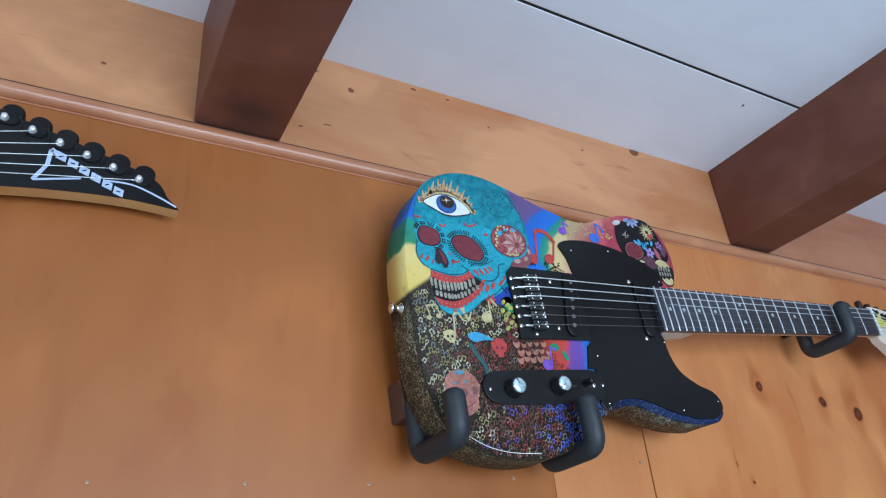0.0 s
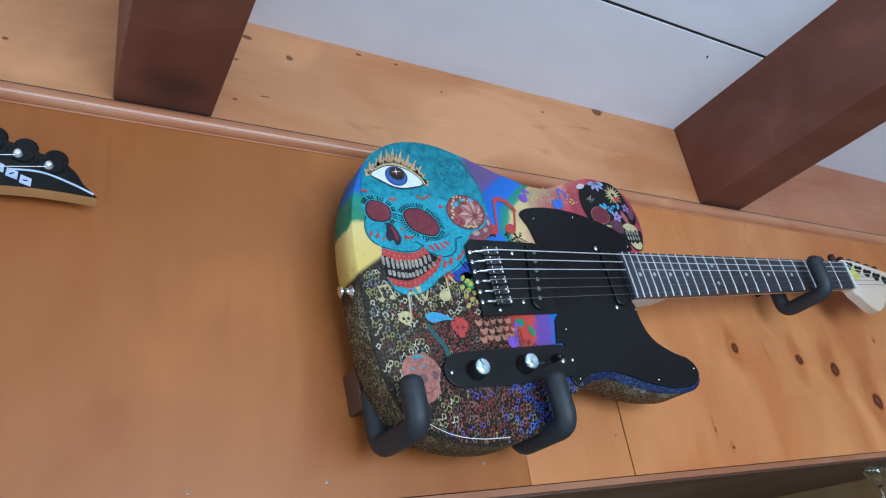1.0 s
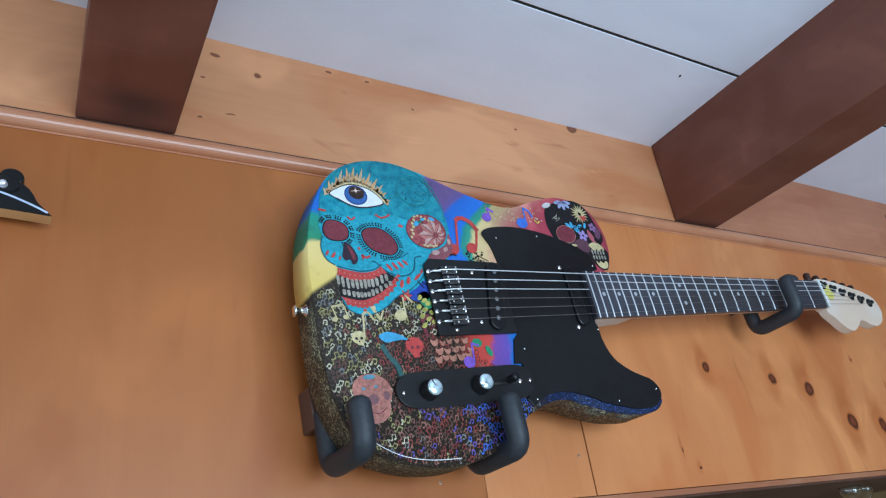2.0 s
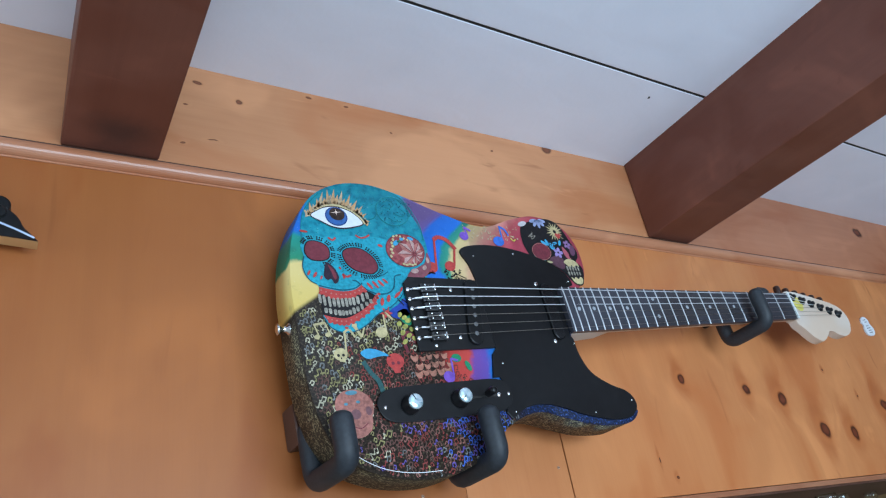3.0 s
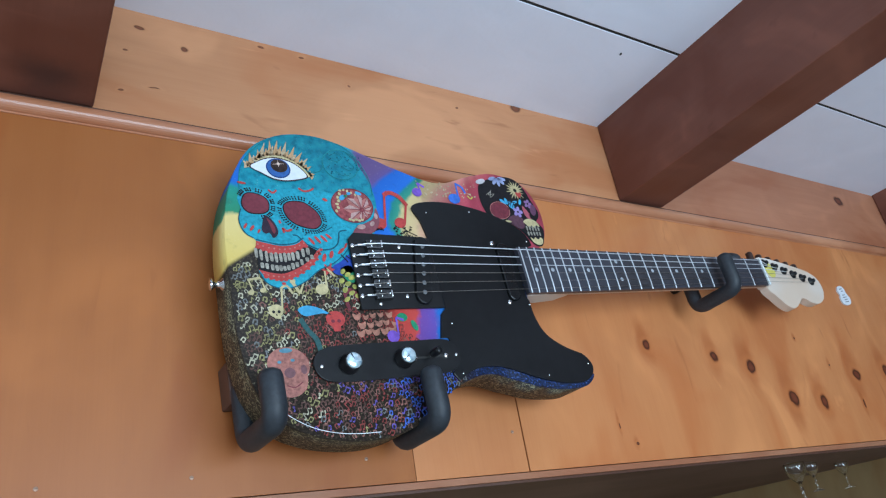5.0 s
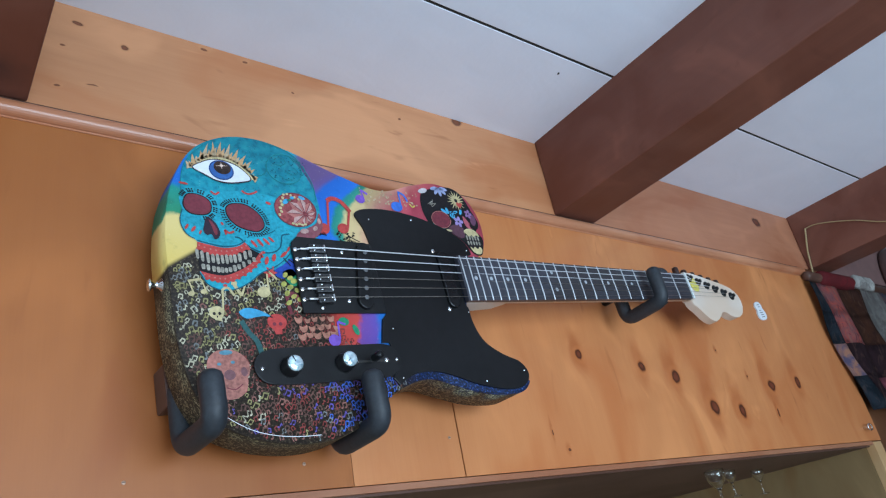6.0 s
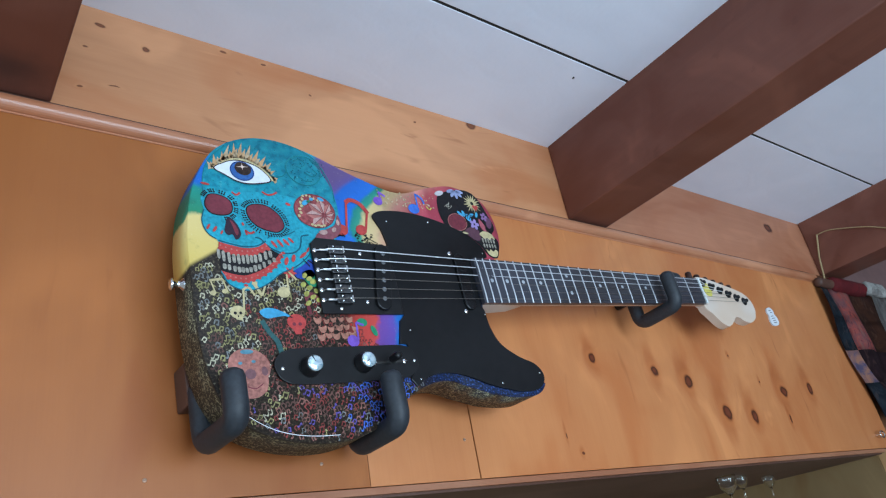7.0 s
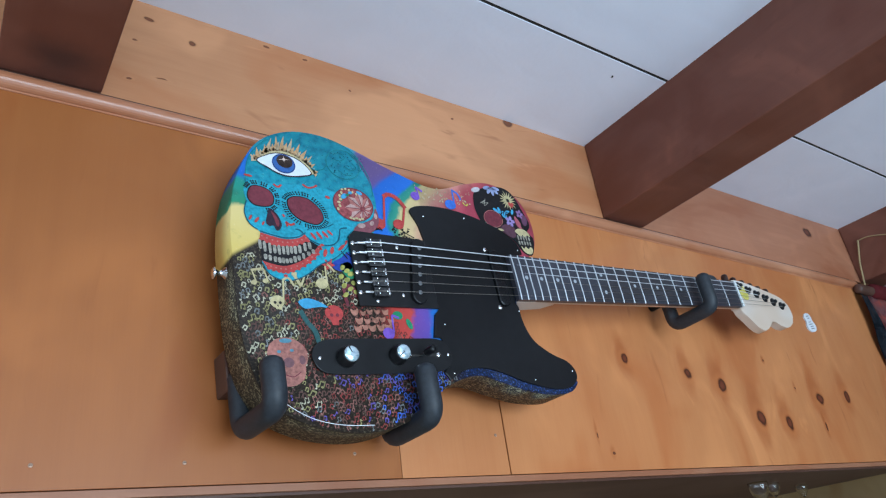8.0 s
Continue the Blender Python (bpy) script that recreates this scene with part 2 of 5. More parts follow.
def box(lo, hi, bevel=0.0, bm=None):
    bm = bm or bmesh.new()
    lo, hi = Vector(lo), Vector(hi)
    made = bmesh.ops.create_cube(bm, size=1.0, matrix=Matrix.Translation((lo + hi) / 2) @ Matrix.Diagonal((*(hi - lo), 1)))
    if bevel:
        edges = list({e for v in made["verts"] for e in v.link_edges})
        bmesh.ops.bevel(bm, geom=edges, offset=bevel, segments=2, profile=0.6, affect="EDGES")
    return bm


def lathe(profile, n=20, m=Matrix(), bm=None):
    """A turned form about z: profile rows of (radius, height)."""
    bm = bm or bmesh.new()
    rings = []
    for r, z in profile:
        rings.append([bm.verts.new(m @ Vector((r * math.cos(2 * math.pi * i / n), r * math.sin(2 * math.pi * i / n), z))) for i in range(n)])
    for a, b in zip(rings, rings[1:]):
        for i in range(n):
            bm.faces.new((a[i], a[(i + 1) % n], b[(i + 1) % n], b[i]))
    bm.faces.new(rings[0][::-1]), bm.faces.new(rings[-1])
    return bm


def curve_through(points, steps=6, closed=True):
    """A smooth line through control points (Catmull-Rom)."""
    p = [Vector(a) for a in points]
    out, n = [], len(p)
    for i in range(n if closed else n - 1):
        if closed:
            a, b, c, d = p[i - 1], p[i], p[(i + 1) % n], p[(i + 2) % n]
        else:
            a, b, c, d = p[max(i - 1, 0)], p[i], p[i + 1], p[min(i + 2, n - 1)]
        for s in range(steps):
            t = s / steps
            out.append(0.5 * (2 * b + (c - a) * t + (2 * a - 5 * b + 4 * c - d) * t * t + (3 * b - a - 3 * c + d) * t ** 3))
    if not closed:
        out.append(p[-1])
    return out


def plate(outline, z0, z1, bevel=0.0, segments=3, bm=None):
    """A flat form with the given outline (x, y), from z0 up to z1, its upper edge rounded."""
    bm = bm or bmesh.new()
    low = [bm.verts.new((p[0], p[1], z0)) for p in outline]
    top = [bm.verts.new((p[0], p[1], z1)) for p in outline]
    n = len(low)
    face = bm.faces.new(top)
    bm.faces.new(low[::-1])
    for i in range(n):
        bm.faces.new((low[i], low[(i + 1) % n], top[(i + 1) % n], top[i]))
    if bevel:
        bmesh.ops.bevel(bm, geom=list(face.edges), offset=bevel, segments=segments, profile=0.5, affect="EDGES", clamp_overlap=True)
    return bm


def tube(path, r, n=14, bm=None, taper=None):
    """A round bar along a path, with domed ends."""
    bm = bm or bmesh.new()
    path = [Vector(p) for p in path]
    d0, d1 = (path[1] - path[0]).normalized(), (path[-1] - path[-2]).normalized()
    cap = [(1.0, 0.3), (0.87, 0.7), (0.5, 0.95)]
    rows = [(path[0] - d0 * r * (h - 0.3) , r * s) for s, h in cap[::-1]] + [(p, r) for p in path[1:-1]] + [(path[-1] + d1 * r * (h - 0.3), r * s) for s, h in cap]
    pts = [q for q, _ in rows]
    side = d0.orthogonal().normalized()
    rings = []
    for i, (q, rad) in enumerate(rows):
        t = (pts[min(i + 1, len(pts) - 1)] - pts[max(i - 1, 0)]).normalized()
        side = (side - t * side.dot(t)).normalized()
        up = t.cross(side)
        rings.append([bm.verts.new(q + rad * (side * math.cos(2 * math.pi * j / n) + up * math.sin(2 * math.pi * j / n))) for j in range(n)])
    for a, b in zip(rings, rings[1:]):
        for j in range(n):
            bm.faces.new((a[j], a[(j + 1) % n], b[(j + 1) % n], b[j]))
    bm.faces.new(rings[0][::-1]), bm.faces.new(rings[-1])
    return bm


def bent(corners, radius, steps=6):
    """A path with its corners rounded."""
    p = [Vector(c) for c in corners]
    out = [p[0]]
    for a, b, c in zip(p, p[1:], p[2:]):
        s, e = b + (a - b).normalized() * radius, b + (c - b).normalized() * radius
        for i in range(steps + 1):
            t = i / steps
            out.append((1 - t) ** 2 * s + 2 * t * (1 - t) * b + t * t * e)
    return out + [p[-1]]


def oval(cx, cy, rx, ry=None, turn=0.0, n=24):
    ry = ry or rx
    ca, sa = math.cos(radians(turn)), math.sin(radians(turn))
    return [(cx + rx * math.cos(2 * math.pi * i / n) * ca - ry * math.sin(2 * math.pi * i / n) * sa,
             cy + rx * math.cos(2 * math.pi * i / n) * sa + ry * math.sin(2 * math.pi * i / n) * ca) for i in range(n)]


def inside(p, poly):
    hit, n = False, len(poly)
    for i in range(n):
        a, b = poly[i], poly[i - 1]
        if (a[1] > p[1]) != (b[1] > p[1]) and p[0] < (b[0] - a[0]) * (p[1] - a[1]) / (b[1] - a[1]) + a[0]:
            hit = not hit
    return hit


# ---------------------------------------------------------------- the room
X0, X1, Y0, CEIL, TRIM, SILL = -2.6, 3.2, -2.4, 2.242, 2.10, 1.711
BEAMS = [-2.004, -1.176, -0.348, 0.480, 1.308, 2.136]
BEAM_W, BEAM_LOW = 0.093, 2.10

structure("floor", box((X0 - 0.1, Y0 - 0.1, -0.05), (X1 + 0.1, 0.9, 0.0)), M_FLOOR, "bare wooden floor boards of the room", "floor")
# lower header boards
structure("wall_header_plywood", box((X0, 0, SILL), (0.0565, 0.05, TRIM)), M_PLY, "orange varnished plywood header panel of the wall", "wall")
structure("wall_header_strip", box((0.0575, 0.0006, SILL), (0.2005, 0.05, TRIM)), M_PINE, "narrow varnished pine board in the wall", "wall")
structure("wall_header_pine", box((0.2020, 0, SILL), (1.252, 0.05, TRIM)), M_PINE, "wide knotty varnished pine board of the wall", "wall")
structure("wall_header_edge", box((X0, 0.0025, SILL - 0.0075), (1.250, 0.010, SILL - 0.0008)), M_EDGE, "thin paler bottom edge of the wall boards", "trim")
structure("wall_upper_board", box((X0, 0.001, TRIM + 0.0005), (0.5255, 0.05, CEIL + 0.016)), M_PINE_TOP, "pale knotty pine board between trim and ceiling", "wall")
structure("wall_upper_board_east", box((0.5265, 0.001, TRIM + 0.0005), (1.395, 0.05, CEIL + 0.016)), M_PINE_RED, "reddish varnished pine board between trim and ceiling", "wall")
bm = bmesh.new()
prof = [(0.0, 2.0765), (-0.0012, 2.0765), (-0.0012, 2.0782)] + [(-0.0012 - 0.0085 * math.sin(a), 2.0874 - 0.0090 * math.cos(a)) for a in [i * math.pi / 12 for i in range(13)]] + [(0.0, 2.0964)]
ends = [[bm.verts.new((x, y, z)) for y, z in prof] for x in (X0, 1.262)]
for i in range(len(prof)):
    j = (i + 1) % len(prof)
    bm.faces.new((ends[0][i], ends[0][j], ends[1][j], ends[1][i]))
bm.faces.new(ends[0]), bm.faces.new(ends[1][::-1])
structure("trim", bm, M_TRIM, "glossy half-round wooden trim along the wall", "trim")
# dark strip laid on the boards as the shadow line over the trim
structure("trim_groove", box((X0, -0.0010, 2.0966), (1.252, 0.0, 2.0998)), M_GROOVE_SHADE, "dark strip standing for the shadow line above the wooden trim", "trim")
# ceiling: white boards, their open joints filled with dark strips
bm = box((X0 - 0.1, Y0 - 0.1, CEIL + 0.032), (X1 + 0.1, 0.05, CEIL + 0.07))
for ob in (part("ceiling_backing", bm, M_GAP),):
    tagged(ob, "dark backing above the joints of the ceiling", "ceiling", kind="structure")
bm = bmesh.new()
joints = []


def sag(mesh):
    """The ceiling falls a little towards the east."""
    for v in mesh.verts:
        v.co.z += 0.0012 - 0.0050 * v.co.x


y = 0.0
while y > Y0:
    deep = 0.182 if y == 0 else 0.305
    box((X0 - 0.1, y - deep + 0.0045, CEIL), (X1 + 0.1, y if y else 0.02, CEIL + 0.013), 0.0008, bm)
    joints.append(y - deep)
    y -= deep
sag(bm)
structure("ceiling", bm, M_WHITE, "white painted ceiling boards with dark joints", "ceiling")
# dark fillers in the joints, in place of the shade inside them
bm = bmesh.new()
for y in joints[:-1]:
    box((X0 - 0.1, y - 0.0002, CEIL + 0.0010), (X1 + 0.1, y + 0.0047, CEIL + 0.0125), 0, bm)
sag(bm)
structure("ceiling_joint", bm, M_GAP, "dark filler strips standing for the shade in the ceiling joints", "ceiling")
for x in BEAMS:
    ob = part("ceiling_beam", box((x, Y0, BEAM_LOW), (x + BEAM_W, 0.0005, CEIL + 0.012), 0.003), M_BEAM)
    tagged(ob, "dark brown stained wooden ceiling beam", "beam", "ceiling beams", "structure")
structure("wall_upper_east", box((1.3955, 0.001, TRIM + 0.0005), (X1, 0.05, CEIL + 0.01)), M_SHADED_PINK, "pink plastered wall beyond the beam, its shade put into the colour", "wall")
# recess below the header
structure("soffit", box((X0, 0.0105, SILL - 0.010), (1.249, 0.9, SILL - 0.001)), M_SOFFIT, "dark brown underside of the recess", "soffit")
structure("recess_side", box((1.2495, 0.02, 0.0), (1.288, 0.9, SILL - 0.001)), M_OLIVE, "olive brown board at the side of the recess", "wall")
structure("recess_back", box((X0, 0.9, 0.0), (1.288, 0.94, 1.75)), M_OLIVE, "brown back of the recess", "wall")
structure("jamb", box((1.2515, 0.002, 0.0), (1.288, 0.0195, SILL - 0.002), 0.001), M_JAMB, "pale bare wooden jamb strip", "jamb")
structure("wall_post", box((1.2895, 0.012, 0.0), (X1, 0.06, TRIM)), M_POST, "dark brown wooden panel beside the recess", "wall")
structure("wall_end", box((1.2525, 0.001, SILL), (1.289, 0.05, TRIM)), M_PINE, "end strip of the varnished pine wall", "wall")
# the rest of the room, with its two windows
# unseen east wall, made dark so that less light bounces back
structure("wall_east", box((X1, Y0, 0), (X1 + 0.1, 0.94, CEIL)), M_POST, "unseen dark brown wall added on the east to cut bounced light", "wall")


def holed_wall(name, axis, at, lo, hi, w0, w1, z0, z1):
    bm = bmesh.new()
    for a, b, c, d in ((lo, w0, 0, CEIL), (w1, hi, 0, CEIL), (w0, w1, 0, z0), (w0, w1, z1, CEIL)):
        if axis == "y":
            box((a, at - 0.1, c), (b, at, d), 0, bm)
        else:
            box((at - 0.1, a, c), (at, b, d), 0, bm)
    return structure(name, bm, M_ROOM, "plain wall of the room with a window opening", "wall")


holed_wall("wall_south", "y", Y0, X0 - 0.1, X1 + 0.1, -0.75, 0.95, 0.75, 1.95)
holed_wall("wall_west", "x", X0, Y0, 0.94, -2.0, -0.6, 0.75, 1.95)
gr = bmesh.new()
bmesh.ops.create_grid(gr, x_segments=1, y_segments=1, size=400)
for v in gr.verts:
    v.co.z = -0.3
structure("ground", gr, paint("grass_ground", (0.06, 0.09, 0.03), 0.9, 0.3, grit=3.0), "open green ground outside the windows", "ground")


# ---------------------------------------------------------------- the painted guitar
def mm(points):
    return [(a / 1000, b / 1000) for a, b in points]


BODY = [(-146, 0), (-145, 42), (-137, 86), (-115, 130), (-83, 152), (-45, 157), (-5, 147), (48, 125), (99, 111), (147, 124), (184, 130),
        (222, 118), (239, 88), (236, 50), (214, 26), (186, -8), (181, -44), (194, -79), (226, -96), (246, -116), (228, -135), (180, -133),
        (141, -122), (101, -111), (56, -123), (11, -151), (-38, -159), (-92, -148), (-128, -122), (-144, -70)]
OUTLINE = curve_through(mm(BODY), 8)
LIFT = 0.083
ROOT = Matrix.Translation((-0.0015, -LIFT, 1.898)) @ Matrix.Rotation(radians(-4.95), 4, "Y") @ Matrix.Rotation(radians(90), 4, "X")


def body_paint():
    """Painted ground of the body: rainbow bands, green and yellow rim, brown-black lower part."""
    k = Nodes("painted_body")
    s = k.xyz()
    wob = k.math("MULTIPLY", k.math("SUBTRACT", k.noise(38.0, 4.0), 0.5), 0.03)
    u, v = k.math("ADD", s[0], wob), k.math("ADD", s[1], k.math("MULTIPLY", wob, 0.6))
    grit, blot = k.noise(420.0, 4.0), k.noise(60.0, 4.0)
    dark = k.ramp(grit, [(0.42, (0.017, 0.012, 0.010)), (0.60, (0.040, 0.028, 0.020)), (0.74, (0.15, 0.125, 0.06))])
    blue_dark = k.ramp(grit, [(0.42, (0.010, 0.012, 0.022)), (0.60, (0.015, 0.035, 0.12)), (0.74, (0.06, 0.17, 0.55))])
    dark = k.mix(k.smooth(k.math("SUBTRACT", u, k.math("MULTIPLY", v, 0.2)), 0.085, 0.115), dark, blue_dark)
    # rainbow bands at the waist and horn
    rise = k.math("MAXIMUM", k.math("SUBTRACT", v, 0.05), 0.0)
    band = k.math("SUBTRACT", u, k.math("MULTIPLY", k.math("MULTIPLY", rise, rise), 11.0))
    rb = k.ramp(k.smooth_linear(band, -0.03, 0.12), [
        (0.0, (0.145, 0.090, 0.23)), (0.09, (0.13, 0.09, 0.28)), (0.14, (0.02, 0.13, 0.50)), (0.35, (0.02, 0.15, 0.56)), (0.385, (0.02, 0.22, 0.19)),
        (0.435, (0.04, 0.27, 0.19)), (0.465, (0.60, 0.47, 0.22)), (0.58, (0.62, 0.43, 0.23)), (0.68, (0.58, 0.27, 0.20)), (0.76, (0.54, 0.18, 0.16)), (0.86, (0.47, 0.09, 0.10)), (1.0, (0.42, 0.06, 0.09))])
    # small rainbow under the bridge
    low = k.ramp(k.smooth_linear(k.math("SUBTRACT", u, k.math("MULTIPLY", v, 0.12)), 0.0, 0.08), [
        (0.0, (0.10, 0.02, 0.018)), (0.16, (0.45, 0.05, 0.04)), (0.48, (0.55, 0.07, 0.06)), (0.55, (0.17, 0.07, 0.31)), (0.74, (0.13, 0.08, 0.37)), (0.82, (0.02, 0.14, 0.46)), (1.0, (0.03, 0.19, 0.54))])
    rim = k.ramp(k.smooth_linear(v, 0.0, 0.16), [
        (0.0, (0.60, 0.42, 0.10)), (0.36, (0.66, 0.50, 0.20)), (0.385, (0.03, 0.22, 0.12)), (0.55, (0.02, 0.25, 0.20)), (0.60, (0.02, 0.13, 0.50)), (0.76, (0.02, 0.17, 0.54)), (0.82, (0.02, 0.28, 0.38))], "LINEAR")
    slope = k.math("SUBTRACT", v, k.math("MULTIPLY", k.math("ADD", u, 0.149), 0.62))
    c = k.mix(k.smooth(slope, 0.004, 0.010), dark, rim)
    c = k.mix(k.math("MULTIPLY", k.smooth(u, -0.008, 0.004), k.smooth(v, 0.020, 0.026)), c, rb)
    inlow = k.math("MULTIPLY", k.math("MULTIPLY", k.smooth(u, -0.012, 0.012), k.smooth(v, -0.078, -0.070)), k.math("MULTIPLY", k.smooth(v, 0.0, -0.02), k.smooth(u, 0.085, 0.08)))
    c = k.mix(inlow, c, low)
    q = k.vec("MULTIPLY", k.vec("ADD", k.co, (0.0560, -0.083, 0)), (1 / 0.0715, 1 / 0.0765, 0))
    teal = k.ramp(k.noise(120.0, 5.0), [(0.36, (0.010, 0.185, 0.262)), (0.5, (0.016, 0.270, 0.355)), (0.66, (0.028, 0.335, 0.405))])
    c = k.mix(k.smooth(k.vec("LENGTH", q, (0, 0, 0)), 1.01, 0.99), c, teal)
    c = k.mix(k.math("MULTIPLY", k.smooth(blot, 0.58, 0.74), 0.22), c, (0.03, 0.03, 0.03))
    c = k.mix(k.math("MULTIPLY", k.smooth(grit, 0.6, 0.8), 0.25), c, (0.8, 0.75, 0.6))
    k.bump(blot, 0.05, 0.0006)
    side = k.ramp(k.noise(210.0, 3.0, (1, 1, 1), None, 0.55, 2.2), [(0.44, (0.040, 0.033, 0.024)), (0.53, (0.075, 0.062, 0.040)), (0.57, (0.30, 0.265, 0.15)), (0.66, (0.36, 0.33, 0.22))])
    flank = k.math("MULTIPLY", k.smooth(s[2], -0.0015, -0.005), k.smooth(v, 0.005, -0.02))
    c = k.mix(k.math("MULTIPLY", flank, 0.85), c, side)
    return k.done(c, k.math("ADD", 0.46, k.math("MULTIPLY", blot, 0.2)), 0.0, 0.0, 0.16)


def smooth_linear(self, value, lo, hi):
    m = self.n.new("ShaderNodeMapRange")
    self.put(value, m.inputs[0])
    m.inputs[1].default_value, m.inputs[2].default_value = lo, hi
    return m.outputs[0]


Nodes.smooth_linear = smooth_linear

guitar = thing("painted_guitar", ROOT, "hand-painted electric guitar with black pickguard, lying on wall hooks", "guitar")
part("body", plate(OUTLINE, -0.044, 0.0, 0.0065, 4), body_paint(), guitar, "wooden body painted with rainbow bands and notes", True)

# pickguard
GUARD_TOP = curve_through(mm([(67, 41), (63, 60), (56, 76), (68, 83), (100, 85), (140, 79), (180, 65), (203, 48), (208, 34)]), 5, False)
GUARD_LOW = curve_through(mm([(180, -34), (181, -54), (190, -75), (212, -91), (236, -102), (243, -117), (231, -129), (205, -131), (165, -122), (127, -108), (100, -104), (78, -108), (64, -116)]), 5, False)
guard = [tuple(p) for p in GUARD_TOP] + mm([(196, 30), (178, 30), (176, -30)]) + [tuple(p) for p in GUARD_LOW] + mm([(58, -108), (70, -91), (63, -71), (54, -71), (61, -46), (68, -40)])
part("pickguard", plate(guard, 0.0003, 0.0026, 0.0008, 2), M_BLACK, guitar, "glossy black plastic pickguard")


def screw(u, v, w, r=0.0026, parent=guitar, name="screw", material=M_CHROME):
    bm = lathe([(r, 0), (r, 0.0006), (r * 0.75, 0.0013), (r * 0.25, 0.0015)], 10, Matrix.Translation((u / 1000, v / 1000, w)))
    return part(name, bm, material, parent, "", True)


for a, b in ((72, 70), (130, 74), (201, 38), (178, -40), (236, -112), (176, -120), (69, -109), (70, -57)):
    screw(a, b, 0.0026, 0.0012)

# control plate, knobs and switch
part("control_plate", plate([(p[0] / 1000, p[1] / 1000) for p in curve_through([(-66, -73), (-80, -79), (-84, -89), (-78, -101), (-62, -106), (-20, -107), (30, -107), (56, -106), (67, -99), (70, -89), (65, -78), (54, -73), (20, -72.5), (-25, -72.5)], 4)], 0.0028, 0.0042, 0.0006, 2), M_BLACK_METAL, guitar, "black metal control plate")


def knob(u, v, turn):
    m = Matrix.Translation((u / 1000, v / 1000, 0.0042)) @ Matrix.Rotation(turn, 4, "Z")
    k = part("knob", lathe([(0.0095, 0), (0.0095, 0.002), (0.0088, 0.003), (0.0084, 0.0105), (0.0078, 0.0115)], 28, m), M_BLACK_METAL, guitar, "black knob with a shiny cap", True)
    part("cap", lathe([(0.0074, 0.0114), (0.0073, 0.0126), (0.0058, 0.0135), (0.003, 0.0140)], 24, m), M_CAP, k, "shiny chrome cap with the window's reflection put into its colour", True)
    part("mark", box((-0.0004, 0.001, 0.0136), (0.0004, 0.007, 0.0141), 0, None), M_BLACK_METAL, k).matrix_local = m
    return k


# knob caps: the window's cyan-white reflection is mixed into the base colour
kn = Nodes("window_reflection_cap")
sw = kn.noise(190.0, 3.0, (1, 1, 1), None, 0.5, 1.5)
kn_c = kn.ramp(sw, [(0.3, (0.30, 0.52, 0.66)), (0.5, (0.74, 0.88, 0.94)), (0.7, (0.48, 0.78, 0.86))])
M_CAP = kn.done(kn_c, 0.16, 0.6)
knob(-51, -91, 0.4)
knob(5, -90, 2.2)
for a, b in ((-77, -91), (65, -90)):
    screw(a, b, 0.0042, 0.002)
slot = part("switch_slot", box((0.020, -0.0912, 0.0043), (0.050, -0.0888, 0.0047)), M_GAP, guitar)
sw_lever = part("switch", box((0.031, -0.0912, 0.0044), (0.035, -0.0888, 0.016), 0.0006), M_CHROME, guitar, "small metal selector lever")
part("tip", tube([(0.033, -0.090, 0.014), (0.033, -0.090, 0.018), (0.033, -0.090, 0.024)], 0.004, 12), M_BLACK, sw_lever, "black lever tip", True)
for a in (18, 53):
    screw(a, -90, 0.0042, 0.0028)

# bridge
bridge = part("bridge_plate", plate(mm([(-27, 36), (-20, 43), (53, 40), (66, 39), (66, -40), (-27, -39)]), 0.0029, 0.0044, 0.0006, 2), M_BLACK_METAL, guitar, "black metal bridge plate")
STR = [28, 17.3, 6.6, -4.1, -14.8, -25.5]
for i, b in enumerate(STR):
    bb = b / 1000
    saddle = box((-0.011, bb - 0.0047, 0.0046), (0.007, bb + 0.0047, 0.0095), 0.0012)
    s_ob = part("saddle", saddle, M_SADDLE, bridge, "worn dark metal saddle")
    part("spring", tube([(-0.019, bb, 0.0068), (-0.016, bb, 0.0068), (-0.011, bb, 0.0068)], 0.0011, 8), M_STEEL, bridge, "", True)
    for du, dv in ((-0.006, 0.0026), (-0.006, -0.0026), (0.003, 0.0)):
        part("grub_screw", lathe([(0.0011, 0), (0.0011, 0.0016), (0.0007, 0.0019)], 8, Matrix.Translation((du, bb + dv, 0.0093))), M_CHROME, s_ob, "", True)
    part("roller", tube([(0.0055, bb - 0.003, 0.0098), (0.0055, bb, 0.0098), (0.0055, bb + 0.003, 0.0098)], 0.0012, 8), M_CHROME, s_ob, "", True)
    screw(-24, b, 0.0044, 0.0026, bridge, "adjusting_screw")
for a, b in ((28, 27), (25, -27), (-6, -34), (57, -2)):
    screw(a, b, 0.0044, 0.0024, bridge)


def racetrack(cx, cy, half, r, turn):
    pts = []
    for i in range(9):
        pts.append((half + r * math.cos(-math.pi / 2 + math.pi * i / 8), r * math.sin(-math.pi / 2 + math.pi * i / 8)))
    for i in range(9):
        pts.append((-half + r * math.cos(math.pi / 2 + math.pi * i / 8), r * math.sin(math.pi / 2 + math.pi * i / 8)))
    c, s = math.cos(turn), math.sin(turn)
    return [((cx + a * c - b * s) / 1000, (cy + a * s + b * c) / 1000) for a, b in pts]


tilt = radians(79)
part("bridge_pickup", plate(racetrack(48.5, 1, 29, 9, tilt), 0.0044, 0.0085, 0.001, 2), M_BLACK, bridge, "black single-coil pickup")
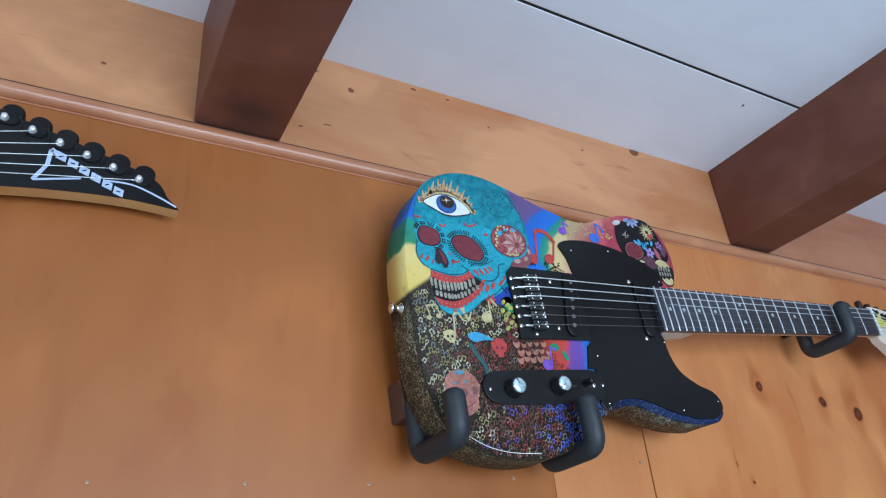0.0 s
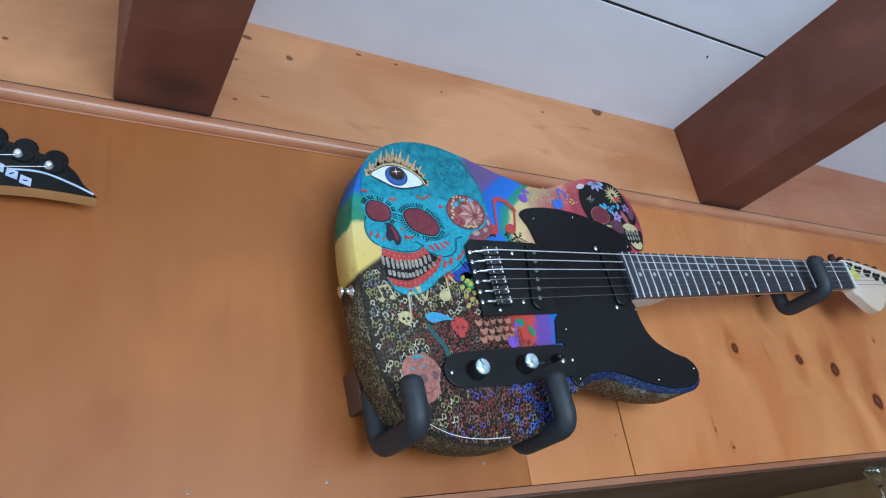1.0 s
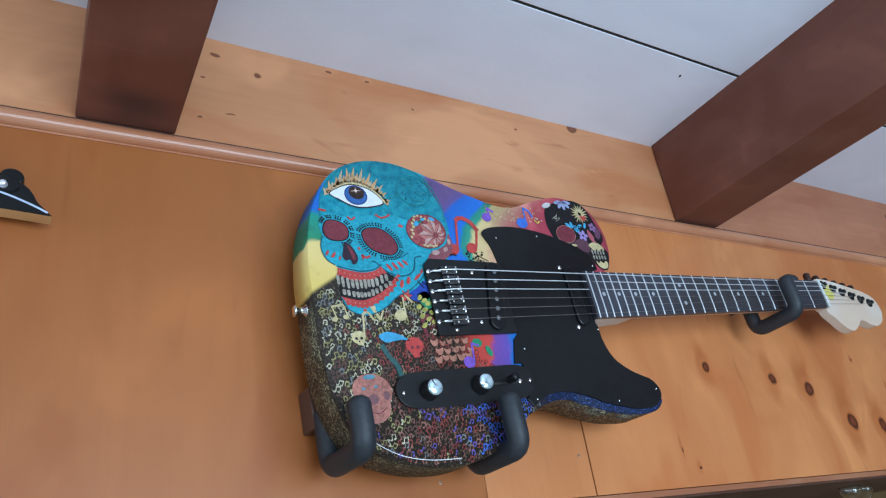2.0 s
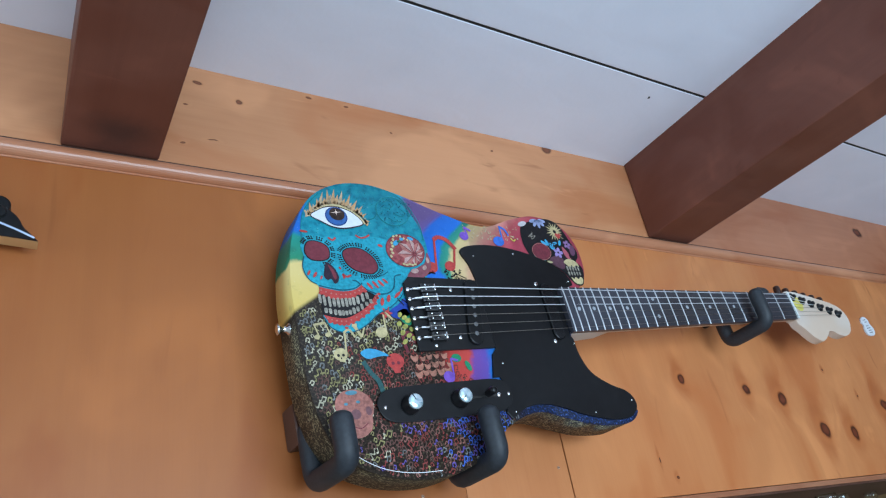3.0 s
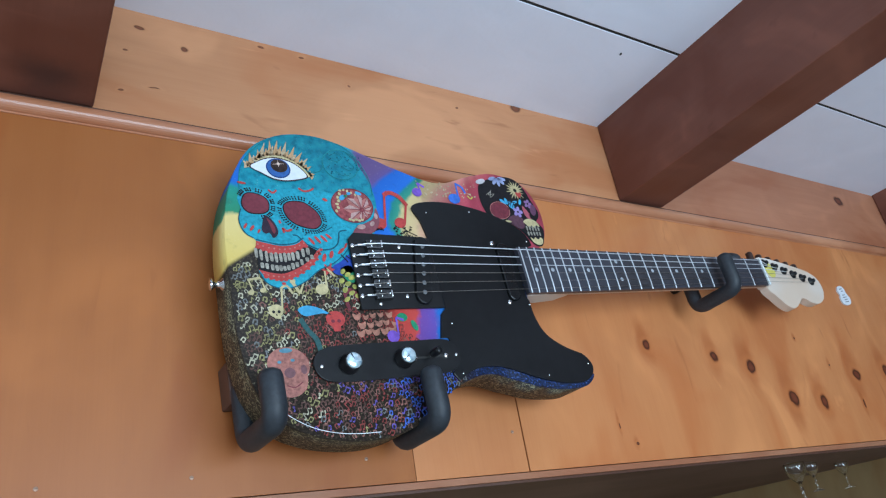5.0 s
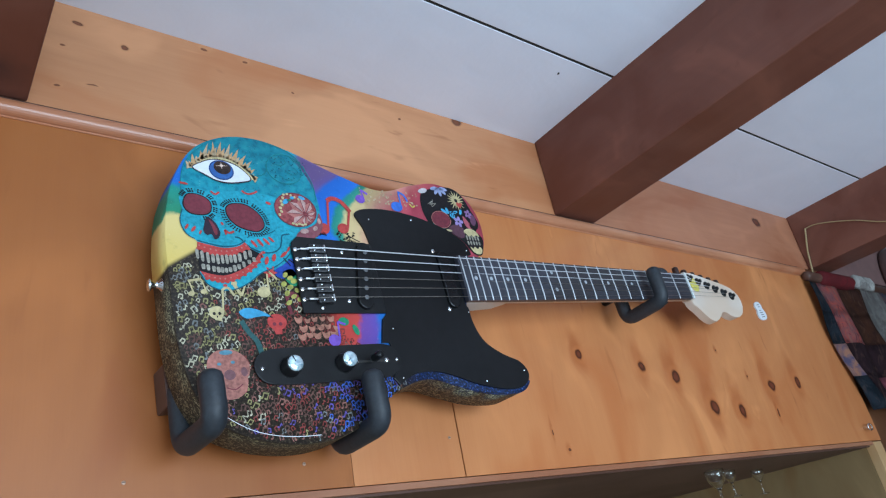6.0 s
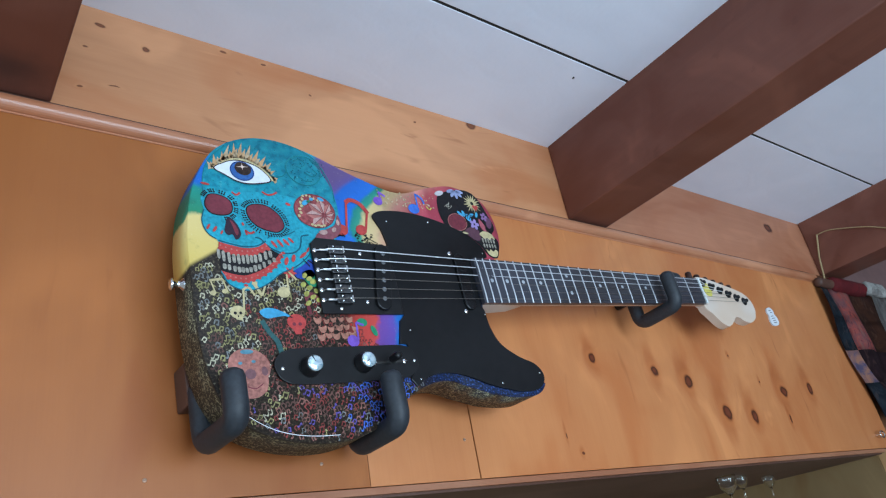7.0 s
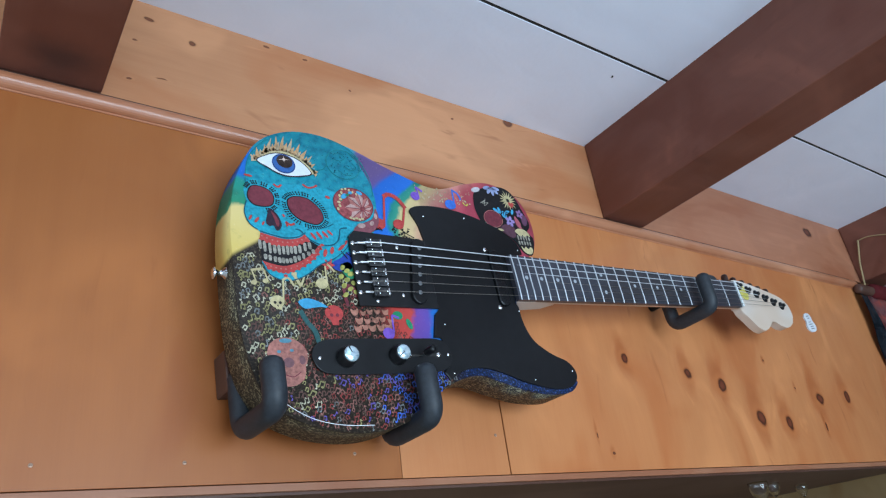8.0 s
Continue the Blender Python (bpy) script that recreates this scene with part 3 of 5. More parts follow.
for i in range(6):
    o = -26 + i * 10.4
    m = Matrix.Translation(((48.5 + o * math.cos(tilt)) / 1000, (1 + o * math.sin(tilt)) / 1000, 0.0085))
    part("pole_piece", lathe([(0.0024, 0), (0.0024, 0.0008), (0.0018, 0.001)], 12, m), M_POLE, bridge, "", True)
part("neck_pickup", plate(racetrack(160, 0, 27, 8, radians(90)), 0.0026, 0.0062, 0.0012, 2), M_BLACK_GLOSS, guitar, "black covered neck pickup")
screw(150, 35, 0.0028, 0.003)
screw(152, -36, 0.0028, 0.003)

# neck
SCALE = 0.6477


def fret_at(n):
    return SCALE * 2 ** (-n / 12)


def neck_w(u):
    """Height of the fingerboard over the body; the neck leans back a little."""
    return 0.0095 - (u - 0.18) * 0.019


def half_width(u):
    return 0.0213 + (SCALE - u) / (SCALE - 0.178) * 0.0070


def neck_bar(u0, u1, top, depth, inset, round_back):
    bm, rings = bmesh.new(), []
    for i in range(13):
        u = u0 + (u1 - u0) * i / 12
        h, w = half_width(u) - inset, neck_w(u) + top
        ring = [(u, h, w), (u, -h, w)]
        for j in range(9):
            a = math.pi * j / 8
            k = 1.0 if round_back else 0.0
            ring.append((u, -h * math.cos(a) if k else (-h if j < 5 else h), w - 0.0008 - depth * (math.sin(a) ** 0.7 if k else (1 if 0 < j < 8 else 0))))
        rings.append([bm.verts.new(p) for p in ring])
    for a, b in zip(rings, rings[1:]):
        for j in range(len(a)):
            bm.faces.new((a[j], a[(j + 1) % len(a)], b[(j + 1) % len(a)], b[j]))
    bm.faces.new(rings[0]), bm.faces.new(rings[-1][::-1])
    bmesh.ops.remove_doubles(bm, verts=bm.verts, dist=1e-6)
    return bm


neck = part("neck", neck_bar(0.184, SCALE + 0.012, -0.006, 0.018, 0.0004, True), M_MAPLE, guitar, "pale raw maple neck", True)
bm = bmesh.new()
for i, u in enumerate((0.178, SCALE)):
    h, w = half_width(u), neck_w(u)
    for vv, ww in ((h, w - 0.0062), (h, w - 0.0006), (h * 0.6, w), (-h * 0.6, w), (-h, w - 0.0006), (-h, w - 0.0062)):
        bm.verts.new((u, vv, ww))
bm.verts.ensure_lookup_table()
for j in range(6):
    bm.faces.new((bm.verts[j], bm.verts[(j + 1) % 6], bm.verts[6 + (j + 1) % 6], bm.verts[6 + j]))
bm.faces.new(bm.verts[:6]), bm.faces.new(bm.verts[6:][::-1])
part("heel", plate(mm([(181.5, 28), (181.5, -28.2), (206, -28), (236, -26), (262, -20), (262, 20), (236, 27)]), -0.022, 0.0035, 0.002, 1), M_MAPLE, neck, "square maple neck heel")
board = part("fingerboard", bm, M_ROSEWOOD_SHEEN, neck, "dark rosewood fingerboard")
for n in range(1, 23):
    u = fret_at(n)
    h, w = half_width(u) - 0.0004, neck_w(u)
    part("fret", tube([(u, -h, w - 0.0002), (u, -h * 0.6, w + 0.0004), (u, h * 0.6, w + 0.0004), (u, h, w - 0.0002)], 0.0008, 8), M_FRET, neck, "", True)
for n, offs in ((3, (0,)), (5, (0,)), (7, (0,)), (9, (0,)), (12, (0.012, -0.012)), (15, (0,)), (17, (0,)), (19, (0,)), (21, (0,))):
    u = (fret_at(n) + fret_at(n - 1)) / 2
    for o in offs:
        part("fret_marker", lathe([(0.0025, -0.0006), (0.0025, 0.0002), (0.0021, 0.00035)], 14, Matrix.Translation((u, o, neck_w(u)))), M_DOT, neck)
wn_ = neck_w(SCALE)
nut = part("nut", box((SCALE - 0.0005, -0.0214, wn_ - 0.006), (SCALE + 0.0035, 0.0214, wn_ + 0.0022), 0.0008), M_PEARL, neck, "white nut")

# headstock
HEAD = curve_through(mm([(655, 23), (675, 27), (700, 23), (740, 14), (775, 5), (796, -6), (803, -22), (797, -40), (776, -51), (755, -49), (736, -40), (722, -48), (704, -57), (686, -52), (668, -36), (655, -21)]), 5)
HW = -0.0075
head = part("headstock", plate(HEAD, HW - 0.014, HW, 0.0015, 2), M_MAPLE, neck, "pale raw wooden headstock with two lobes")
part("throat", box((SCALE + 0.001, -0.0208, HW - 0.014), (SCALE + 0.014, 0.0208, wn_ - 0.005), 0.003), M_MAPLE, neck)
for i in range(6):
    u, v = 0.672 + 0.0213 * i, 0.0175 - 0.0062 * i
    m = Matrix.Translation((u, v, HW))
    bush = part("tuner_post", lathe([(0.0070, 0), (0.0070, 0.0012), (0.0056, 0.002), (0.003, 0.0025), (0.003, 0.0062), (0.0022, 0.0067)], 14, m), M_BLACK_METAL, head, "black metal tuning post", True)
    edge = 0.026 - 0.0042 * i
    stem = tube([(u, v, HW - 0.018), (u + 0.001, v + 0.006, HW - 0.018), (u + 0.002, edge + 0.007, HW - 0.018)], 0.002, 8)
    key = part("tuner_key", stem, M_BLACK_METAL, head, "black tuning key", True)
    part("button", tube([(u + 0.002, edge + 0.006, HW - 0.018), (u + 0.0023, edge + 0.011, HW - 0.018), (u + 0.0026, edge + 0.016, HW - 0.018)], 0.0054, 12), M_KEY, key, "", True)
    part("tuner_case", box((u - 0.007, v - 0.006, HW - 0.023), (u + 0.007, v + 0.008, HW - 0.0141), 0.001), M_BLACK_METAL, head)
part("round_sticker", plate([(p[0], p[1]) for p in oval(0.680, 0.006, 0.0105, 0.0125, 20)], HW + 0.0002, HW + 0.0006), paint("yellow_sticker", (0.62, 0.54, 0.12), 0.5, 0.2), head, "yellow paper sticker")

# strings
for i, b in enumerate(STR):
    r = (0.00062, 0.00056, 0.0005, 0.00036, 0.00032, 0.00028)[i]
    nv = (18 - 7 * i) / 1000
    top0, top1 = Vector((0.0055, b / 1000, 0.0112)), Vector((SCALE, nv, wn_ + 0.0022))
    u, v = 0.672 + 0.0213 * i, 0.0175 - 0.0062 * i
    part("string", tube([Vector((-0.022, b / 1000, 0.0052)), Vector((-0.011, b / 1000, 0.0094)), top0, top1, Vector((u - 0.002, v - 0.003, HW + 0.004)), Vector((u, v - 0.003, HW + 0.004))], r, 8), M_STEEL if i < 3 else M_BRONZE, guitar, "", True)

# strap button at the tail
m = Matrix.Translation((-0.1455, 0.0, -0.022)) @ Matrix.Rotation(radians(-90), 4, "Y")
part("strap_button", lathe([(0.0062, -0.001), (0.0058, 0.001), (0.0032, 0.003), (0.0028, 0.007), (0.0036, 0.009), (0.0056, 0.0102), (0.0056, 0.0118), (0.0025, 0.0126)], 18, m), M_CHROME, guitar, "chrome strap button", True)


# ---------------------------------------------------------------- painted motifs on the body
def colour(name, c, mottle=0.22):
    return paint(name, tuple(v * 0.82 for v in c), 0.5, mottle, grit=300.0, spec=0.2)


C_TEAL = colour("teal_paint", (0.020, 0.33, 0.435), 0.28)
C_TEAL_DARK = colour("dark_teal_paint", (0.008, 0.10, 0.15))
C_MAROON = colour("maroon_paint", (0.19, 0.035, 0.05))
C_RED = colour("red_paint", (0.50, 0.06, 0.055))
C_PINK = colour("salmon_paint", (0.48, 0.17, 0.15))
C_PETAL = colour("pale_petal_paint", (0.52, 0.32, 0.29), 0.3)
C_CREAM = colour("cream_paint", (0.56, 0.46, 0.25))
C_ORANGE = colour("orange_glow_paint", (0.52, 0.38, 0.24))
C_YELLOW = colour("yellow_paint", (0.62, 0.50, 0.10))
C_WHITE = colour("white_paint", (0.78, 0.80, 0.84), 0.06)
C_BLUE = colour("iris_blue_paint", (0.04, 0.13, 0.38))
C_SKY = colour("sky_blue_paint", (0.06, 0.36, 0.60))
C_VIOLET = colour("violet_paint", (0.20, 0.09, 0.48))
C_LILAC = colour("lilac_paint", (0.30, 0.34, 0.54))
C_INK = colour("ink_black_paint", (0.012, 0.010, 0.012), 0.3)
C_TOOTH = colour("tooth_paint", (0.33, 0.30, 0.25), 0.45)
C_GREEN = colour("green_paint", (0.02, 0.24, 0.12))
C_LIME = colour("pale_lime_paint", (0.42, 0.40, 0.10), 0.4)
C_GREY = colour("grey_paint", (0.16, 0.15, 0.17))


def motif(name, polys, material, layer, parent=None, label=""):
    """Flat painted shapes, in millimetres on the body's face; layer: which coat of paint."""
    bm = bmesh.new()
    w = 0.00025 + 0.00018 * layer
    for i, poly in enumerate(polys):
        try:
            bm.faces.new([bm.verts.new((p[0] / 1000, p[1] / 1000, w + 0.00001 * (i % 12))) for p in poly])
        except ValueError:
            pass
    for f in bm.faces:
        f.normal_update()
        if f.normal.z < 0:
            f.normal_flip()
    me = bpy.data.meshes.new(name)
    bm.to_mesh(me)
    bm.free()
    me.materials.append(material)
    ob = new(name, me)
    ob.parent = parent or guitar
    if label:
        ob["label"] = label
    return ob


def rounded(points, steps=5):
    return [tuple(p) for p in curve_through(points, steps)]


def bar(a, b, w0, w1=None):
    a, b = Vector(a), Vector(b)
    n = (b - a).normalized()
    n = Vector((-n.y, n.x))
    w1 = w0 if w1 is None else w1
    return [tuple(a + n * w0 / 2), tuple(a - n * w0 / 2), tuple(b - n * w1 / 2), tuple(b + n * w1 / 2)]


def ring(cx, cy, rx, ry, turn, width, n=32):
    """A painted ring as a row of short bars."""
    o = oval(cx, cy, rx, ry, turn, n)
    return [bar(o[i], o[(i + 1) % n], width) for i in range(n)]


def stroke(points, width, steps=5):
    p = [tuple(q) for q in curve_through(points, steps, False)]
    return [bar(a, b, width) for a, b in zip(p, p[1:])]


def burst(cx, cy, r0, r1, n, w, a0=0.0, a1=360.0, squash=1.0):
    out = []
    for i in range(n):
        a = radians(a0 + (a1 - a0) * i / (n - 1 if a1 - a0 < 359 else n))
        k = 1.0 if i % 2 else 0.82
        d = Vector((math.cos(a), math.sin(a) * squash))
        c = Vector((cx, cy))
        out.append(bar(c + d * r0, c + d * (r0 + (r1 - r0) * k), w, w * 0.12))
    return out


def note(x, y, size, turn, kind):
    """A small music note: one head with a flag, or two heads under a beam."""
    c, s = math.cos(turn), math.sin(turn)
    put = lambda pts: [(x + size * (a * c - b * s), y + size * (a * s + b * c)) for a, b in pts]
    head = lambda hx, hy: put([(hx + 0.24 * math.cos(t), hy + 0.18 * math.sin(t)) for t in [i * math.pi / 3 for i in range(6)]])
    bars = lambda *q: [put(bar(a, b, w)) for a, b, w in q]
    if kind == 0:
        return [head(-0.35, -0.45), head(0.35, -0.35)] + bars(((-0.16, -0.45), (-0.16, 0.45), 0.17), ((0.54, -0.35), (0.54, 0.5), 0.17), ((-0.22, 0.42), (0.60, 0.52), 0.27))
    if kind == 1:
        return [head(-0.15, -0.45)] + bars(((0.05, -0.45), (0.05, 0.5), 0.17), ((0.05, 0.48), (0.40, 0.12), 0.22))
    return bars(((-0.3, -0.4), (-0.3, 0.3), 0.2), ((-0.3, 0.3), (0.25, 0.35), 0.25), ((0.25, 0.35), (0.3, -0.25), 0.19)) + [head(0.2, -0.35)]


rng = random.Random(11)
EDGE_MM = [(p[0] * 1000, p[1] * 1000) for p in OUTLINE]
INNER = [(p[0] * 0.983 + 1.0, p[1] * 0.978) for p in EDGE_MM]
FIELDS = {"cream": [], "gold": [], "umber": [], "red": [], "blue": [], "violet": [], "grey": [], "rose": []}
tries, placed = 0, []
while tries < 15000:
    tries += 1
    x, y = rng.uniform(-143, 240), rng.uniform(-156, 32)
    if not inside((x, y), INNER) or (x > 75 and y > -104) or (x > 62 and y > -70) or (y > 8 - 0.9 * max(0, x + 60) and x > -118):
        continue
    if y > -2 and x > -128 or y > 0.62 * (x + 149) + 1:
        continue
    if any((x - a) ** 2 + (y - b) ** 2 < 17 for a, b in placed):
        continue
    placed.append((x, y))
    blue = min(1, max(0, (x + 30 - 0.25 * (y + 110)) / 55)) if y < -75 else 0
    red = min(1, max(0, (x + 122) / 48)) * min(1, max(0, (-y - 14) / 28))
    if rng.random() < blue * 0.85 or x > 80:
        key = rng.choice(("blue", "blue", "violet", "blue", "grey"))
    elif rng.random() < red * 0.95:
        key = rng.choice(("red", "umber", "rose", "umber", "red", "violet" if y < -90 else "red"))
    else:
        key = rng.choice(("cream", "gold", "gold", "grey", "umber") if y < -50 else ("cream", "cream", "gold", "gold", "grey"))
    big = 4.9 if x < 80 else 4.2
    FIELDS[key] += note(x, y, big * rng.uniform(0.8, 1.25), rng.uniform(-0.7, 0.7), rng.choice((0, 0, 1, 2, 2)))
NOTE_COLOURS = {"cream": (0.46, 0.42, 0.30), "gold": (0.27, 0.235, 0.10), "umber": (0.11, 0.05, 0.038), "red": (0.20, 0.036, 0.03),
                "blue": (0.05, 0.12, 0.46), "violet": (0.11, 0.075, 0.30), "grey": (0.16, 0.165, 0.165), "rose": (0.24, 0.10, 0.08)}
for key, polys in FIELDS.items():
    tagged(motif("note_speckle", polys, colour(key + "_notes", NOTE_COLOURS[key], 0.4), 0, None, key + " little painted music notes"), kind="stuff")

# large skull: jaw, eyes, nose, mouth
C_CURL = colour("soft_teal_line_paint", (0.014, 0.215, 0.250))
C_FLAME = colour("flame_paint", (0.55, 0.33, 0.17), 0.15)
GUM_UP = curve_through([(-118, 33), (-106, 30), (-94, 28), (-81, 30), (-73, 35)], 5, False)
GUM_UP_LOW = curve_through([(-119, 27), (-108, 22), (-95, 21), (-83, 23), (-69, 29)], 5, False)
GUM_DOWN = curve_through([(-119, 4), (-109, 1), (-96, 0), (-81, 6), (-69, 14), (-60, 24)], 5, False)
GUM_DOWN_LOW = curve_through([(-115, -3), (-104, -6), (-93, -6), (-78, 1), (-64, 12), (-56, 25)], 5, False)
JAW = [(-127, 82), (-128, 66), (-131, 56), (-130, 47), (-126, 40), (-120, 36), (-117, 30), (-117, 14), (-119, 2), (-115, -7), (-109, -12), (-98, -15), (-87, -13), (-75, -7), (-62, 3), (-51, 8), (-42, 13), (-31, 22), (-25, 30), (-20, 42), (0, 54), (9, 75), (-40, 90), (-90, 90)]
skull = motif("skull_painting", [rounded(JAW)], C_TEAL, 1, None, "teal decorated skull painting")
motif("skull_outline", stroke(JAW[1:6], 1.0), C_TEAL_DARK, 3, skull)
motif("skull_outline", stroke(JAW[8:19], 1.1), C_TEAL_DARK, 3, skull)
motif("skull_outline", stroke([(-118, 34.5), (-106, 31.5), (-94, 29.5), (-81, 31.5), (-72, 37)], 1.3), C_TEAL_DARK, 3, skull)
motif("cheek_bone", stroke([(-82, 40), (-77, 39), (-72, 33), (-65, 28), (-56, 25), (-45, 26), (-38, 31), (-35, 38), (-33, 45), (-25, 47)], 1.5) + stroke([(-70, 40), (-62, 45), (-50, 45), (-40, 50)], 0.9), C_TEAL_DARK, 3, skull, "dark painted line of the cheek bone")
motif("skull_rim", stroke([(-31, 154), (-15, 149), (-2, 140), (8, 123), (13, 106), (13, 90)], 1.0), C_CURL, 2, skull)
motif("skull_rim", stroke([(-127, 84), (-126, 98), (-122, 114), (-113, 128), (-100, 141)], 0.9), C_CURL, 2, skull)
motif("curl", ring(-17, 124, 20, 18, 12, 1.3) + stroke([(-36, 122), (-42, 114), (-52, 112), (-60, 116)], 1.1) + stroke([(-28, 134), (-20, 138), (-14, 133), (-20, 128), (-27, 129)], 0.9)
      + stroke([(-8, 140), (-2, 134), (4, 136)], 0.9) + stroke([(-16, 122), (-8, 118), (-2, 122), (-6, 127)], 0.9) + stroke([(2, 118), (7, 125), (5, 131)], 0.8) + stroke([(-24, 116), (-17, 111), (-10, 112)], 0.8), C_CURL, 2, skull, "dark teal painted curl")
motif("curl_dots", [oval(-12 + rng.uniform(-20, 20), 125 + rng.uniform(-14, 14), rng.uniform(0.5, 1.1), rng.uniform(0.4, 0.8), rng.uniform(0, 180), 7) for _ in range(46)], C_TEAL_DARK, 2, skull)["kind"] = "stuff"
motif("skull_scratch", [bar((x_, y_), (x_ + rng.uniform(-3, 3), y_ + rng.uniform(-3, 3)), rng.uniform(0.3, 0.9), 0.2) for x_, y_ in [(rng.uniform(-120, 5), rng.uniform(45, 150)) for _ in range(230)] if ((x_ + 56) / 64) ** 2 + ((y_ - 83) / 66) ** 2 < 1], C_CURL, 1, skull)["kind"] = "stuff"
# the open eye in its flames
EYE = rounded([(-113, 113), (-104, 119.5), (-95, 123.5), (-84, 124.5), (-71, 121), (-62, 114.5), (-57, 106), (-68, 102), (-81, 100), (-92, 101.5), (-103, 107)], 4)
GLOW = curve_through([(-116, 112), (-105, 121), (-95, 126.5), (-81, 128), (-68, 123), (-58, 115), (-53, 106.5)], 6, False)
TIPS = curve_through([(-120, 121), (-112, 130), (-103, 135), (-95, 143), (-87, 147), (-78, 149.5), (-69, 146), (-61, 141), (-55, 133), (-51, 126), (-49, 116), (-47, 108)], 3, False)
for i in range(24):
    base = GLOW[min(len(GLOW) - 1, round(i * (len(GLOW) - 1) / 23))]
    tip = TIPS[min(len(TIPS) - 1, round(i * (len(TIPS) - 1) / 23))]
    tip = base + (tip - base) * ((1.0, 0.62)[i % 2] + rng.uniform(-0.08, 0.05))
    bow = Vector((rng.uniform(-1.2, 1.2), rng.uniform(-0.6, 0.6)))
    d = (tip - base).normalized()
    side_ = Vector((-d.y, d.x))
    mid = base + (tip - base) * 0.45 + bow
    motif("eye_lash", [[tuple(base + side_ * 3.4), tuple(base - side_ * 3.4), tuple(mid - side_ * 1.7), tuple(tip), tuple(mid + side_ * 1.7)]], C_FLAME if i % 3 else C_ORANGE, 2, skull)
motif("eye_glow", [[tuple(p) for p in GLOW] + [tuple(p) for p in curve_through([(-57, 105), (-62, 113), (-71, 119), (-84, 122), (-95, 121), (-104, 117), (-114, 112)], 5, False)]], C_CREAM, 3, skull)
motif("eye_rim", [[(-85 + (p[0] + 85) * 1.045, 112.5 + (p[1] - 112.5) * 1.10) for p in EYE]] + [oval(*p, 0.8, 0.8, 0, 8) for p in curve_through([(-107, 117.5), (-95, 124), (-83, 125), (-70, 121.5), (-62, 115)], 5, False)], colour("lid_brown_paint", (0.045, 0.022, 0.028)), 4, skull, "dark brown scalloped eyelid line")
motif("eye_white", [EYE], C_WHITE, 5, skull, "white of the painted eye")
motif("iris", [oval(-85.5, 113, 12.4, 11.2, 0, 28)], C_BLUE, 6, skull, "blue painted iris")
motif("iris_ring", ring(-85.5, 113, 11.8, 10.6, 0, 1.2), colour("iris_edge_paint", (0.02, 0.06, 0.20)), 7, skull)
motif("pupil", [oval(-84.3, 116, 8.6, 7.6, 0, 24)], colour("pupil_brown", (0.040, 0.022, 0.018), 0.5), 7, skull)
motif("sparkle", [bar((-85, 118), (-85, 122), 1.0, 0.2), bar((-85, 118), (-85, 114.5), 1.0, 0.2), bar((-85, 118), (-79, 118.5), 0.9, 0.2), bar((-85, 118), (-91, 117), 0.9, 0.2), oval(-85, 118, 1.6, 1.6, 0, 10)], colour("sparkle_paint", (0.70, 0.52, 0.44)), 8, skull)
# sockets with their rings of dots
SOCKETS = [[(-124, 79), (-119, 83), (-110, 82), (-103, 78), (-101, 72), (-103, 65), (-110, 62), (-121, 63), (-126, 70)],
           [(-86, 71), (-79, 76), (-67, 76), (-58, 70.5), (-52, 63), (-51, 54), (-58, 48), (-68, 49), (-78, 53), (-85, 61)]]
for ctrl, dots, lo, hi in ((SOCKETS[0], 34, 0, 24), (SOCKETS[1], 46, 0, 46)):
    edge_ = rounded(ctrl, 5)
    mx, my = sum(p[0] for p in edge_) / len(edge_), sum(p[1] for p in edge_) / len(edge_)
    grow = lambda p, g: (mx + (p[0] - mx) * (1 + g / math.hypot(p[0] - mx, p[1] - my)), my + (p[1] - my) * (1 + g / math.hypot(p[0] - mx, p[1] - my)))
    motif("eye_socket", [edge_], C_MAROON, 4, skull, "maroon painted eye socket")
    motif("socket_rim", [[grow(p, 1.1) for p in edge_]], C_INK, 3, skull)
    ticks = []
    for i in range(lo, hi):
        p = edge_[int(i * len(edge_) / dots) % len(edge_)]
        a_, b_ = grow(p, 3.0), grow(p, 5.8)
        ticks += [bar(a_, b_, 1.0, 0.5), oval(*grow(p, 5.8), 0.8, 0.8, 0, 8), oval(*grow(p, 3.0), 0.9, 0.9, 0, 8)]
    motif("socket_dots", ticks, C_INK, 3, skull, "black dots round the eye socket")
motif("nose", [rounded([(-106, 60), (-110, 50), (-111, 44), (-108, 40.5), (-104, 41.5), (-101.5, 36.5), (-98, 38), (-95.5, 44), (-99, 54)], 4)], colour("nose_paint", (0.035, 0.020, 0.035)), 4, skull, "dark painted nose opening")
motif("nose_ridge", [rounded([(-105, 57), (-103, 50), (-101, 42), (-99, 41), (-98, 46), (-101, 53)], 4)], C_MAROON, 5, skull)
for cx, cy, rx, ry, turn in ((-64, 34, 4.6, 1.5, 125), (-57.5, 35.5, 4.8, 1.5, 125), (-51, 37, 4.6, 1.5, 130), (-45.5, 39.5, 3.8, 1.3, 135), (-126, 48, 3.2, 1.2, 60), (-120, 46, 3.6, 1.4, 55), (-114, 43, 2.4, 1.0, 60),
                             (-54, 16.5, 4.6, 2.0, 70), (-46, 20, 4.4, 2.0, 70), (-35, 24, 5.4, 1.6, 40), (-29, 30, 3.2, 1.2, 60), (-98, -10, 2.0, 1.4, 0), (-124, 94, 4.4, 1.3, -8), (-42, 80.5, 2.8, 1.6, -20)):
    motif("red_mark", [oval(cx, cy, rx, ry, turn, 14)], C_RED, 4, skull)
